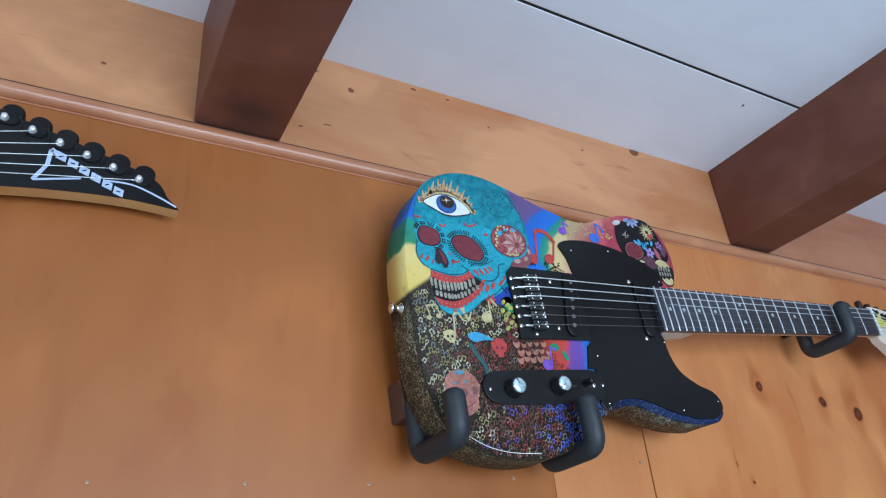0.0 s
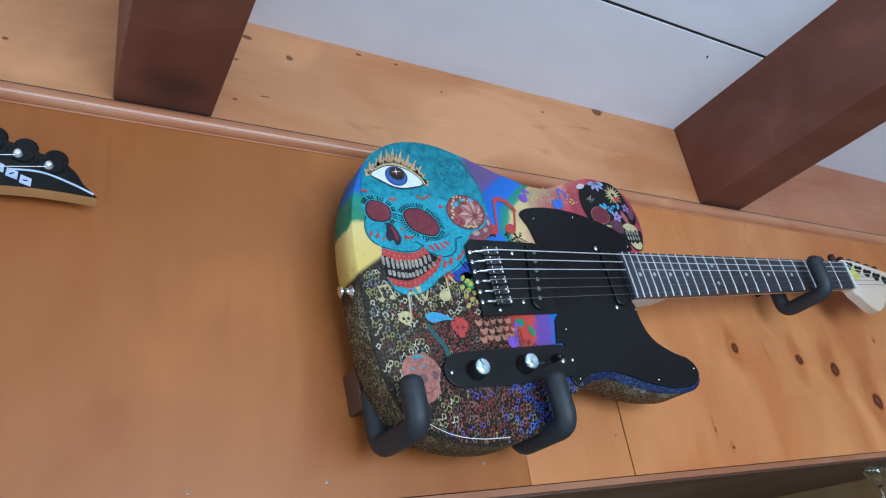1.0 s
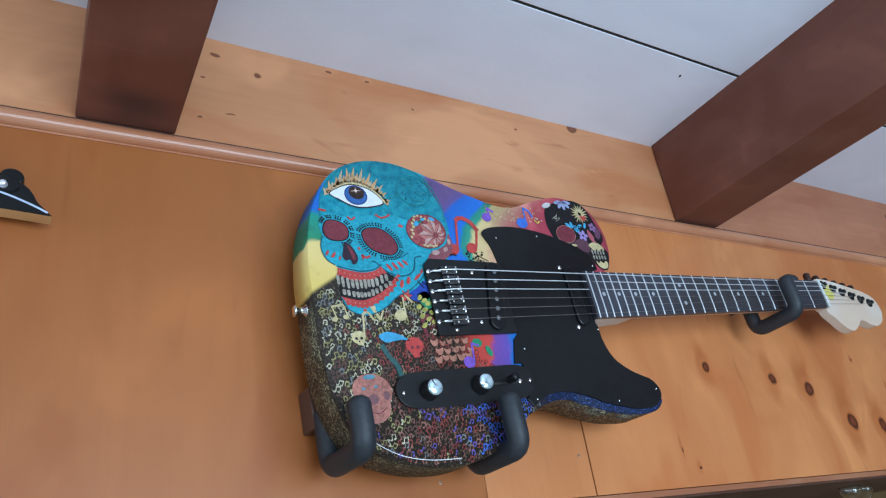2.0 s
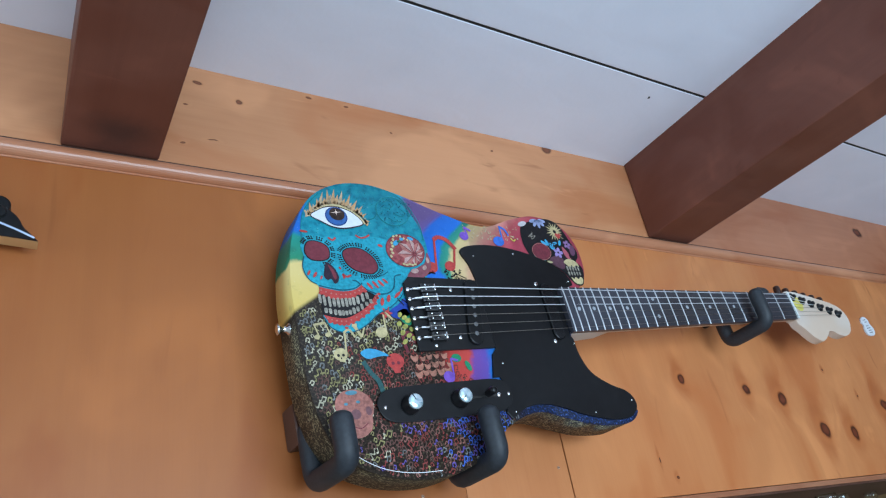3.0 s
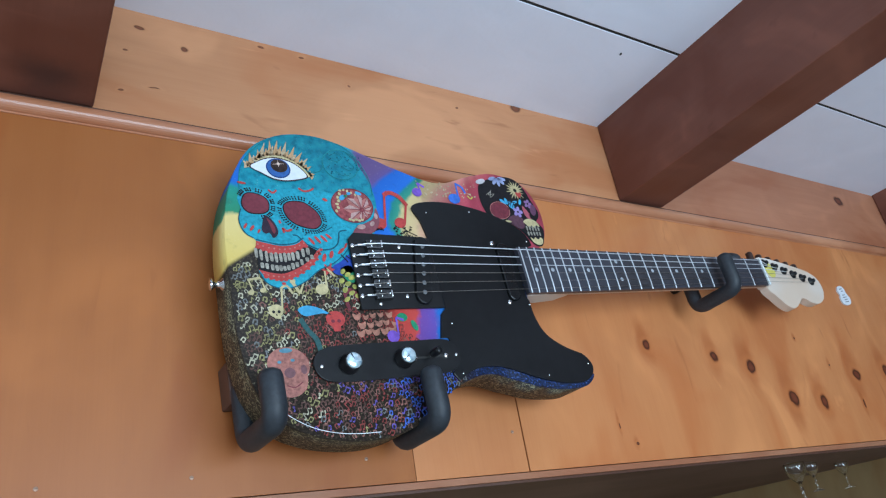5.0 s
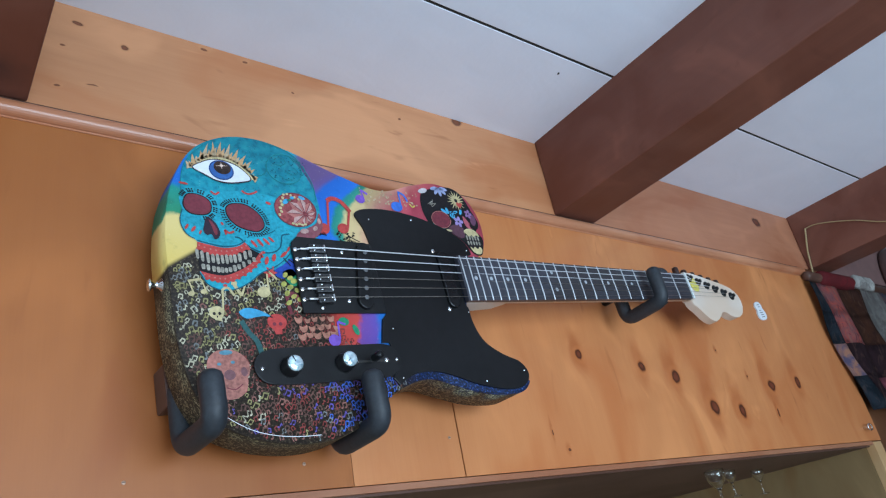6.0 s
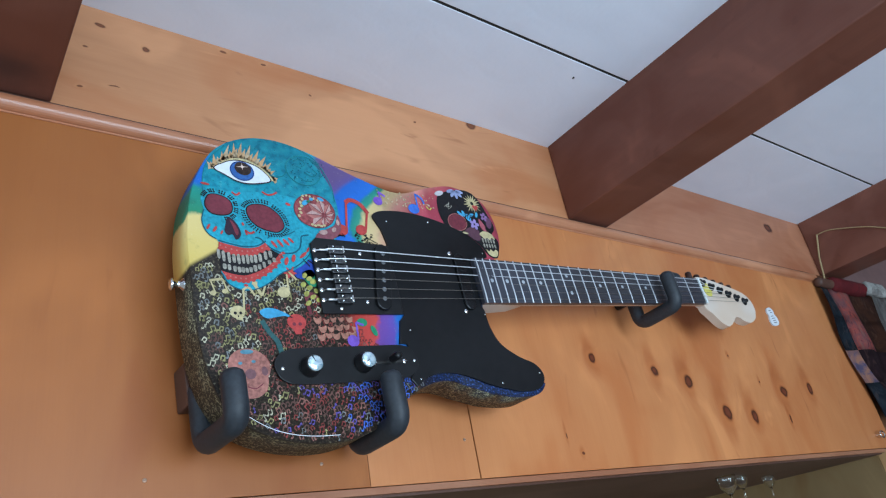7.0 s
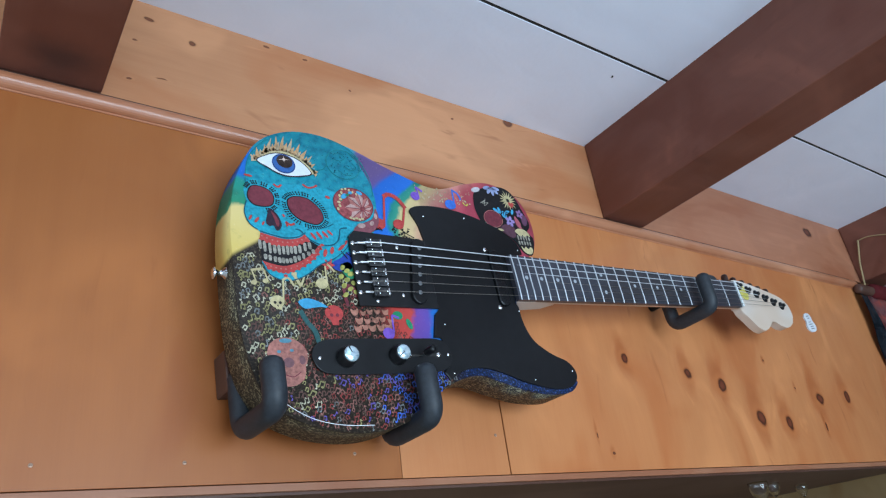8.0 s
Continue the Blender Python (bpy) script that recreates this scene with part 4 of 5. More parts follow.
for pts, w in (([(-68, 92), (-63, 89), (-57, 90), (-52, 93)], 2.0), ([(-99, 88), (-95, 85), (-91, 88)], 2.0), ([(-93, 55), (-92, 52)], 2.0), ([(-91, 47), (-87, 44), (-82, 46)], 2.2), ([(-91, 47), (-90, 42)], 1.8)):
    motif("red_mark", stroke(pts, w), C_RED, 4, skull)
motif("mouth", [[tuple(p) for p in GUM_UP_LOW] + [tuple(p) for p in GUM_DOWN][::-1]], C_INK, 3, skull, "dark painted mouth")
motif("upper_lip", [[tuple(p) for p in GUM_UP] + [tuple(p) for p in GUM_UP_LOW][::-1]] + [oval(p[0], p[1], 2.4, 1.6, 0, 10) for p in GUM_UP_LOW[1::2]], C_RED, 4, skull, "red painted gum")
motif("lower_lip", [[tuple(p) for p in GUM_DOWN] + [tuple(p) for p in GUM_DOWN_LOW][::-1]] + [oval(p[0], p[1], 2.0, 1.4, 0, 10) for p in GUM_DOWN_LOW[1::2]], C_RED, 4, skull, "red painted gum")
motif("gum_dot", [oval((a_[0] + b_[0]) / 2, (a_[1] + b_[1]) / 2, 0.9, 0.9, 0, 8) for up_, dn_ in ((GUM_UP, GUM_UP_LOW), (GUM_DOWN, GUM_DOWN_LOW)) for a_, b_ in list(zip(up_, dn_))[1::2]], C_PINK, 5, skull)
for line_, n, tall in (([(-121, 21), (-108, 16.8), (-95, 16), (-83, 18), (-68, 24)], 12, (4.9, 4.6, 3.6)), ([(-117, 8.5), (-104, 6), (-93, 5.5), (-80, 10), (-65, 18)], 12, (2.8, 2.4, 2.4))):
    row_ = curve_through(line_, 12, False)
    for i in range(n):
        f_ = (i + 0.5) / n
        c_ = row_[int(f_ * (len(row_) - 1))]
        hh_ = tall[0] + (tall[2] - tall[0]) * f_ + rng.uniform(-0.5, 0.5)
        wd = 1.6 + rng.uniform(-0.2, 0.2)
        cx, cy = c_[0], c_[1] + rng.uniform(-0.4, 0.4)
        motif("tooth", [rounded([(cx - wd * 0.8, cy + hh_), (cx + wd * 0.8, cy + hh_), (cx + wd, cy), (cx + wd * 0.7, cy - hh_), (cx - wd * 0.7, cy - hh_), (cx - wd, cy)], 3)], C_TOOTH, 5, skull)
# rosette at the temple
ros = motif("rosette", [oval(-13, 75.5, 23, 19.5, 5, 32)], colour("dusty_red_paint", (0.30, 0.065, 0.070), 0.5), 5, None, "red painted rosette with petals")
motif("rosette_rim", ring(-13, 75.5, 23, 19.5, 5, 1.0), C_MAROON, 6, ros)
HUB = Vector((-3, 71))


def reach(a_):
    """How far the rosette goes from its flower's heart in one direction."""
    r_ = 2.0
    while ((HUB.x + r_ * math.cos(a_) + 13) / 22) ** 2 + ((HUB.y + r_ * math.sin(a_) - 75.5) / 18.5) ** 2 < 1:
        r_ += 0.5
    return r_


for i in range(9):
    a_ = 0.35 + i * 2 * math.pi / 9
    far = min(reach(a_), 21)
    d, n_ = Vector((math.cos(a_), math.sin(a_))), Vector((-math.sin(a_), math.cos(a_)))
    for half, tint in ((1, C_PINK), (-1, C_PETAL)):
        motif("petal", [[tuple(HUB + d * 1.5), tuple(HUB + d * far * 0.62 + n_ * half * far * 0.24), tuple(HUB + d * far)]], tint, 6, ros)
    motif("petal_line", [bar(HUB + d * 1.5, HUB + d * far * 0.95, 0.9, 0.5)], C_MAROON, 7, ros)
motif("petal_dots", [oval(-32 + 1.5 * (i % 2) + i, 68 + 4.0 * i, 1.5, 1.9, 40 * i, 10) for i in range(6)] + [oval(-24 + 4 * i, 91 + (1, 2, 1, -1, -3)[i], 1.6, 1.2, 30 * i, 8) for i in range(5)] + [oval(-19 + 3.4 * i, 59 - i % 2, 1.8, 1.4, 0, 8) for i in range(5)], C_CREAM, 8, ros)
motif("petal_blue", [oval(-23, 84, 4.2, 2.6, 40, 12), oval(-15, 89, 2.6, 1.8, 10, 10), oval(-4, 90, 3.8, 2.0, -20, 12)], C_SKY, 8, ros)
motif("petal_green", [oval(-19, 86, 2.4, 1.4, 20, 10), oval(-27, 80, 1.6, 2.2, 0, 10)], C_GREEN, 8, ros)
motif("rosette_shade", [rounded([(-2, 56), (8, 62), (13, 74), (15, 60), (8, 48), (-4, 42), (-18, 42), (-14, 50)], 4)], colour("dusky_rose", (0.26, 0.08, 0.10)), 4, ros)
motif("shade_mark", [oval(-8, 51, 5, 2.8, 10, 12), oval(5, 55, 3.4, 2.2, 50, 12), oval(11, 64, 2.0, 3.6, 0, 12)], C_PETAL, 8, ros)
# blue weave beside the rosette
for i in range(5):
    motif("weave_line", [bar((2 + 3 * i, 44 + 2 * i), (9 + 2 * i, 52 - i), 1.3)], C_INK, 3)
for i in range(4):
    motif("weave_line", [bar((-36 + 5 * i, 20 - i), (-30 + 5 * i, 12 + 2 * i), 1.3)], C_INK, 3)
motif("blue_patch", [rounded([(-47, 7), (-37, 13), (-27, 20), (-26, 3), (-36, -2), (-46, 0)], 4)], colour("deep_blue", (0.02, 0.06, 0.34)), 2)
motif("green_patch", [rounded([(-40, 4), (-28, 8), (-26, -8), (-34, -8)], 4)], C_GREEN, 2)
motif("red_star", burst(-52, 4, 0.5, 8, 6, 5), C_RED, 3)
# large notes
motif("red_note", [oval(15, 56, 7.5, 6.5, 20, 18), oval(39, 58, 7, 6, 20, 18), bar((21, 57), (27, 91), 2.6), bar((45, 59), (51, 80), 2.6)] + stroke([(26, 90), (33, 94), (44, 90), (52, 79)], 5.0), C_RED, 3, None, "large red painted double note")
motif("purple_note", [oval(69, 97, 6, 5.4, 0, 16), bar((74, 98), (72, 109), 2.0), bar((72, 109), (80, 104), 2.6)], C_VIOLET, 3, None, "purple painted note")
motif("blue_note", [oval(117, 92, 8, 6.5, 10, 18), bar((123, 93), (124, 113), 2.2)] + stroke([(124, 112), (131, 108), (134, 100)], 2.6), colour("note_blue", (0.05, 0.16, 0.58)), 3, None, "blue painted note")
motif("orange_note", stroke([(136, 97), (140, 93), (143, 96)], 1.6), C_YELLOW, 3)
motif("speckles", [oval(30 + rng.uniform(0, 22), 42 + rng.uniform(0, 12), rng.uniform(0.5, 1.3), None, 0, 7) for _ in range(40)] + stroke([(36, 56), (46, 48), (56, 43)], 1.0), C_INK, 2)
motif("daubs", [oval(rng.uniform(70, 150), rng.uniform(92, 112), rng.uniform(0.6, 1.8), rng.uniform(0.5, 1.2), rng.uniform(0, 90), 7) for _ in range(60)], C_ORANGE, 2)
# black skull on the horn
horn = motif("horn_skull_painting", [rounded([(155, 108), (153, 94), (155, 82), (161, 72), (186, 64), (203, 52), (210, 42), (218, 35), (227, 35), (233, 45), (236, 58), (229, 67), (234, 73), (236, 82), (230, 97), (225, 111), (217, 122), (205, 127), (189, 126), (173, 122), (160, 116)])], C_INK, 2, None, "black decorated skull painting on the horn")
motif("horn_eye", [oval(178, 80, 13.5, 10.5, 8, 22)], C_MAROON, 3, horn, "maroon painted eye socket")
motif("horn_eye_ring", ring(178, 80, 14.3, 11.3, 8, 0.8), C_PINK, 4, horn)
motif("horn_eye", [oval(229, 83, 4.6, 8, -15, 16)], colour("plum", (0.14, 0.055, 0.10)), 3, horn, "plum painted eye socket")
motif("starburst", burst(210, 109, 2.5, 14, 17, 3.0), C_CREAM, 4, horn, "cream painted starburst")
motif("starburst_heart", [rounded([(213, 99), (209, 104), (211, 107), (213.5, 105.5), (216, 107), (218, 104)], 3)], C_RED, 5, horn)
for i, a_ in enumerate((-165, -125, -85, -45, -10)):
    d = Vector((math.cos(radians(a_)), math.sin(radians(a_))))
    motif("horn_petal", [oval(187 + 7.5 * d.x, 125 + 6.0 * d.y, 6.0, 2.5, a_, 12)], C_LILAC, 3, horn, "lilac painted petal")
motif("horn_petal", [oval(161, 118, 7.5, 3.2, 18, 14)], colour("pale_petal_white", (0.55, 0.50, 0.52)), 4, horn, "off-white painted petal")
motif("horn_wings", [oval(186, 92, 5, 2.2, -40, 12), oval(191, 93, 2.2, 4.6, 10, 10), oval(197, 88, 3.6, 5.6, 30, 12), oval(203, 92, 4.6, 2.0, 20, 10), oval(212, 93, 2.0, 4.2, -25, 10)], C_SKY, 4, horn, "blue painted wings")
motif("horn_wing_bars", [bar((192 + 3 * i, 87 - i), (196 + 3 * i, 94 - i), 0.9) for i in range(4)] + ring(201, 84, 9, 8, 0, 0.9, 20), C_INK, 5, horn)
motif("horn_blossom", [oval(204 + 4.4 * math.cos(i * 1.256), 79 + 4.4 * math.sin(i * 1.256), 3.2, 2.4, i * 72, 10) for i in range(5)], colour("mauve_paint", (0.30, 0.22, 0.46)), 6, horn, "mauve painted blossom")
motif("horn_blossom", [oval(223 + 3.4 * math.cos(i * 1.256), 91 + 3.8 * math.sin(i * 1.256), 2.6, 2.0, i * 72, 10) for i in range(5)], colour("dull_mauve_petals", (0.24, 0.13, 0.28)), 6, horn)
motif("horn_nose", [rounded([(214, 88), (220, 80), (224, 72), (217, 71), (213, 78)], 3)], colour("nose_pink_paint", (0.42, 0.10, 0.13)), 4, horn)
motif("horn_nostril", [oval(222, 74, 1.6, 3.0, 10, 10)], C_INK, 5, horn)
motif("horn_cheek", [rounded([(186, 68), (198, 75), (209, 70), (207, 58), (197, 58)], 4)], colour("cheek_paint", (0.11, 0.045, 0.065)), 3, horn)
motif("horn_curl", stroke([(164, 74), (172, 69), (180, 68)], 1.6), colour("dull_green_paint", (0.05, 0.14, 0.12)), 4, horn)
motif("horn_fleck", [oval(186, 66, 4.5, 1.6, -8, 10)], C_CREAM, 4, horn)
motif("horn_scribble", stroke([(164, 100), (172, 105), (167, 100), (176, 102), (169, 97), (173, 107)], 0.6), C_TOOTH, 4, horn)
motif("horn_gum", [rounded([(208, 66), (214, 70), (222, 70), (229, 66), (231, 60), (226, 62), (223, 58), (219, 62), (215, 58), (212, 62)], 3), rounded([(212, 46), (216, 43), (219, 46), (223, 43), (227, 46), (230, 43), (227, 37), (220, 36), (214, 40)], 3)], C_CREAM, 4, horn, "cream painted jaw")
for row, y0, hh_ in ((0, 57.5, 3.4), (1, 50.5, 2.8)):
    for i in range(5):
        cx = 210.5 + 4.4 * i
        motif("tooth", [rounded([(cx - 1.2, y0 + hh_ * 0.8), (cx + 1.2, y0 + hh_ * 0.8), (cx + 1.0, y0 - hh_ * 0.8), (cx - 1.0, y0 - hh_ * 0.8)], 2)], C_TOOTH, 5, horn)
# small figures in the note field
motif("cream_skull_note", [oval(-109, -36, 7, 6, 20, 18), [(-112, -40), (-105, -41), (-106, -44), (-111, -43)], bar((-103, -34), (-101, -15), 1.8)] + stroke([(-102, -15), (-96, -12), (-91, -20)], 2.2), C_CREAM, 3, None, "cream note with a skull head")
motif("skull_eyes", [oval(-111.5, -37, 1.5, 1.5, 0, 8), oval(-106.5, -37, 1.5, 1.5, 0, 8), oval(-109, -40, 0.7, 1.1, 0, 6)], C_INK, 4)
motif("yellow_note", [oval(-62, -16, 6.5, 5.5, 15, 18), bar((-57, -14), (-56, 6), 1.8)] + stroke([(-56, 6), (-51, 2), (-47, -3)], 2.2), C_CREAM, 3, None, "yellow painted note")
motif("zigzag", [bar((-92, -7), (-87, -8), 4), bar((-90, -8), (-84, -20), 3.6, 2.4), bar((-84, -20), (-79, -9), 2.2, 1.5)], C_CREAM, 3, None, "cream zigzag stroke")
motif("beamed_note", [bar((-131, -6), (-119, -4), 2.2), bar((-130, -6), (-127, -17), 1.4), bar((-119, -4), (-116, -15), 1.4), oval(-129, -18, 3, 2.2, 20, 12), oval(-118, -16, 3, 2.2, 20, 12)], C_CREAM, 3)
motif("blue_fish", [rounded([(-89, -36), (-82, -32), (-73, -33), (-64, -37), (-57, -42), (-65, -40), (-74, -41), (-83, -42)], 4)], C_SKY, 3, None, "light blue painted tadpole shape")
motif("fish_stem", stroke([(-88, -44), (-82, -56), (-76, -64), (-73, -78)], 5), colour("sea_green", (0.03, 0.10, 0.10)), 2)
motif("red_skull", [oval(-54, -46, 9.5, 8, 0, 20), [(-59, -52), (-50, -52), (-51, -58), (-57, -58)]], C_RED, 3, None, "small red painted skull")
motif("skull_eyes", [oval(-57, -48, 2.0, 1.8, 0, 8), oval(-51, -48, 2.0, 1.8, 0, 8)], C_MAROON, 4)
motif("brown_note", [bar((-40, -20), (-38, -38), 3)] + stroke([(-40, -20), (-32, -18), (-26, -28)], 5), C_MAROON, 2)
for i in range(10):
    motif("gold_scale", [oval(-39 + 5.2 * (i % 3) + rng.uniform(-1.6, 1.6), 2 - 3.2 * i, rng.uniform(2.4, 4.0), rng.uniform(1.8, 2.8), rng.uniform(20, 70), 10)], C_LIME, 3)
C_SCALE = colour("scale_rose", (0.40, 0.17, 0.12), 0.4)
for i in range(15):
    cx, cy, sq = -32 + 8.6 * (i % 5) + 4 * (i // 5 % 2) + rng.uniform(-1, 1), -44.5 - 8.0 * (i // 5) + rng.uniform(-1, 1), rng.uniform(3.0, 4.4)
    motif("rose_scale", [rounded([(cx - sq, cy + sq * 0.7), (cx, cy + sq * 0.4), (cx + sq, cy + sq * 0.8), (cx + sq * 0.7, cy - sq * 0.6), (cx - sq * 0.5, cy - sq * 0.8)], 3)], C_SCALE, 3)
motif("violet_note", [oval(2, -66, 6.5, 6, 0, 16), bar((8, -65), (9, -47), 2.0), bar((9, -47), (17, -50), 2.4)], C_VIOLET, 4, None, "violet painted note")
motif("green_spot", [oval(16, -47, 6, 4.5, 0, 14), oval(28, -56, 3, 6, 20, 12)], C_GREEN, 3)
pink = motif("pink_skull_painting", [oval(-105, -86, 19, 16, -15, 28), rounded([(-117, -90), (-92, -88), (-91, -106), (-102, -114), (-114, -111)], 3)], colour("dull_salmon", (0.40, 0.155, 0.125), 0.4), 2, None, "salmon pink painted skull")
motif("pink_skull_eye", [oval(-105, -93, 5, 4.6, 0, 16), oval(-92, -91, 3.0, 4.2, 0, 12)], colour("dull_mauve", (0.20, 0.09, 0.10)), 3, pink)
motif("pink_skull_crown", [oval(-106, -73, 6, 2.2, 0, 12), oval(-113, -83, 2, 1.4, 0, 8), oval(-101, -82, 2, 1.4, 0, 8)], colour("dull_sky", (0.10, 0.26, 0.34)), 3, pink)
motif("pink_skull_jaw", stroke([(-109, -104), (-102, -106), (-95, -102)], 0.9), C_MAROON, 3, pink)
# highlight on the lower front edge, painted as a thin white line
motif("edge_line", stroke([(-113, -128), (-102, -136), (-88, -143.5), (-70, -149), (-50, -152), (-30, -153)], 0.6), C_WHITE, 1)


# ---------------------------------------------------------------- hangers
def hanger_arm(u, parent, top, low, back_low, wall_top, front=0.024, back=-0.066, r=0.0105):
    path = bent([(u, wall_top, back), (u, back_low, back), (u, low, front), (u, top, front)], 0.014)
    return part("arm", tube(path, r, 16), M_FOAM, parent, "black foam-padded steel arm", True)


hanger = thing("guitar_hanger", ROOT, "black padded two-arm guitar hanger on the wall", "hanger")
part("back_plate", box((-0.142, -0.101, -0.0825), (0.035, -0.062, -0.052), 0.002), M_BROWN_PLATE, hanger, "dark brown wooden back plate")
hanger_arm(-0.131, hanger, -0.102, -0.137, -0.137, -0.090, 0.024, -0.052)
hanger_arm(0.019, hanger, -0.112, -0.154, -0.156, -0.090, 0.024, -0.054)
neck_hanger = thing("neck_hanger", ROOT, "black padded hook carrying the guitar neck", "hanger")
hanger_arm(0.529, neck_hanger, 0.010, -0.033, -0.036, 0.004, 0.024, -0.045, 0.0100)
part("rear_arm", tube([(0.636, -0.004, -0.047), (0.636, 0.020, -0.043), (0.635, 0.036, -0.030)], 0.0125, 14), M_FOAM, neck_hanger, "black foam-padded steel arm", True)
part("wall_stem", tube([(0.540, 0.008, -0.0815), (0.540, 0.008, -0.06), (0.540, 0.008, -0.046)], 0.007, 12), M_BLACK_METAL, neck_hanger, "", True)
part("yoke", tube([(0.529, 0.004, -0.045), (0.580, 0.002, -0.047), (0.636, -0.002, -0.047)], 0.007, 12), M_BLACK_METAL, neck_hanger, "", True)


# ---------------------------------------------------------------- second guitar: its headstock
def headstock_second():
    """Black pointed headstock with a pale wooden edge; local x along the neck, y up, z to the room."""
    m = Matrix.Translation((-0.357, -0.0305, 1.9715)) @ Matrix.Rotation(radians(90), 4, "X") @ Matrix.Rotation(radians(4), 4, "Z")
    g = thing("black_guitar", m, "black pointed guitar headstock with six tuners on the wall", "guitar")
    low = [tuple(p) for p in curve_through(mm([(0, 0), (-45, 6), (-95, 7), (-150, 4), (-230, -4)]), 5, False)]
    high = [tuple(p) for p in curve_through(mm([(-230, 40), (-196, 46), (-160, 80), (-120, 70), (-60, 47), (-22, 30), (-11, 12)]), 4, False)]
    shape = low + high
    core = part("headstock", plate(shape, -0.016, -0.0012), M_MAPLE2, g, "pale wooden core of the headstock")
    part("face", plate(shape, -0.0011, 0.0, 0.0004, 1), M_BLACK_GLOSS, core, "black lacquered face")
    stripe = curve_through(mm([(-3, 2.5), (-20, 12), (-42, 21), (-66, 22)]), 5, False)
    part("pinstripe", ribbon([tuple(p) for p in stripe], 0.0018, 0.0007), C_PALE, core, "pale curved pinstripe")
    # maker's mark as plain strokes
    for a, b, w in (((-121, 14), (-111, 31), 3.4), ((-111, 31), (-109, 47), 3.6), ((-121, 14), (-84, 21), 2.0), ((-109, 48), (-100, 40), 4.0)):
        part("mark_stroke", ribbon(mm([a, b]), w / 1000, 0.0007), C_PALE, core)
    for i in range(6):
        cx, cy = -101 + 9.6 * i, 42 - 5.9 * i
        part("mark_bar", plate(mm([(cx - 4.4, cy - 2.6), (cx + 3.8, cy - 6.2), (cx + 4.6, cy + 1.2), (cx - 3.2, cy + 5.0)]), 0.0004, 0.0008), C_PALE, core)
        part("mark_slot", ribbon(mm([(cx - 1.6, cy - 1.4 + i % 2), (cx + 1.8, cy + 0.2 - i % 2)]), 0.0013, 0.0009), M_BLACK_GLOSS, core)
    for i in range(6):
        x, y = -0.0365 - 0.0222 * i, 0.0265 + 0.0092 * i
        part("tuner_button", plate([(p[0], p[1]) for p in oval(x + 0.006, y + 0.0115, 0.0095, 0.0085, -20, 20)], -0.013, -0.002, 0.002, 2), M_BLACK, core, "black tuning button")
        part("tuner_base", plate([(p[0], p[1]) for p in oval(x + 0.002, y + 0.002, 0.0105, 0.0075, -20, 16)], 0.0001, 0.0026, 0.001, 1), M_BLACK, core)
        part("tuner_post", lathe([(0.0036, 0.0002), (0.0036, 0.003), (0.0026, 0.0042), (0.0026, 0.0065), (0.0018, 0.007)], 12, Matrix.Translation((x, y, 0))), M_STEEL, core, "metal tuning post", True)
        part("string", tube([(-0.26, 0.004 + 0.0068 * i, 0.0045), ((x - 0.26) / 2, (y + 0.004 + 0.0068 * i) / 2 - 0.001, 0.0045), (x, y - 0.002, 0.0045)], 0.00032, 6), M_STEEL, core, "", True)
    part("neck", box((-0.36, -0.002, -0.02), (-0.225, 0.041, 0.001), 0.004), M_MAPLE2, g, "pale wooden neck")
    part("fingerboard", box((-0.36, -0.0025, 0.0012), (-0.235, 0.0415, 0.004), 0.001), M_ROSEWOOD_SHEEN, g, "dark fingerboard")
    part("wall_hook", box((-0.30, 0.0, -0.0305), (-0.27, 0.024, -0.0195), 0.002), M_BLACK, g, "black wall hook")
    return g


def ribbon(points, width, z):
    bm = bmesh.new()
    prev = None
    for i, p in enumerate(points):
        a, b = Vector(points[max(i - 1, 0)]), Vector(points[min(i + 1, len(points) - 1)])
        d = (b - a).normalized()
        n = Vector((-d.y, d.x)) * width / 2
        pair = [bm.verts.new((p[0] + n.x, p[1] + n.y, z)), bm.verts.new((p[0] - n.x, p[1] - n.y, z))]
        if prev:
            bm.faces.new((prev[0], prev[1], pair[1], pair[0]))
        prev = pair
    return bm


M_MAPLE2 = wood("golden_maple", (0.60, 0.36, 0.16), (0.50, 0.27, 0.11), "x", 1.2, (), 0.4, 0.6)
C_PALE = paint("pale_blue_mark", (0.42, 0.49, 0.66), 0.35, 0.15)
headstock_second()


# ---------------------------------------------------------------- small things on the wall
def wall_sticker(x, z):
    m = Matrix.Translation((x, 0, z)) @ Matrix.Rotation(radians(90), 4, "X") @ Matrix.Rotation(radians(10), 4, "Z")
    t = thing("wall_sticker", m, "small white two-lobed sticker with grey marks on the wall", "sticker")
    shape = [(p[0] / 880, p[1] / 1000) for p in curve_through([(-6, 18), (2, 19), (9, 16), (11.5, 10), (9.5, 4), (13, -3), (14, -11), (8, -18), (-5, -18.5), (-13, -13), (-13.5, -4), (-9.5, 4), (-11.5, 11)], 4)]
    base = part("paper", plate(shape, 0.0003, 0.0030, 0.0006, 2), C_WHITE, t)
    for i, (x_, y_, w, h) in enumerate(((0, 13, 9, 1.4), (1, 8.5, 7, 1.4), (-1, 1, 9, 1.2), (0, -3.5, 13, 1.4), (1, -8, 11, 1.4), (0, -12.5, 12, 1.4))):
        part("writing_bar", box(((x_ - w / 2) / 1000, (y_ - h / 2) / 1000, 0.0031), ((x_ + w / 2) / 1000, (y_ + h / 2) / 1000, 0.0033)), C_GREY, base)
    return t


wall_sticker(1.004, 1.973)


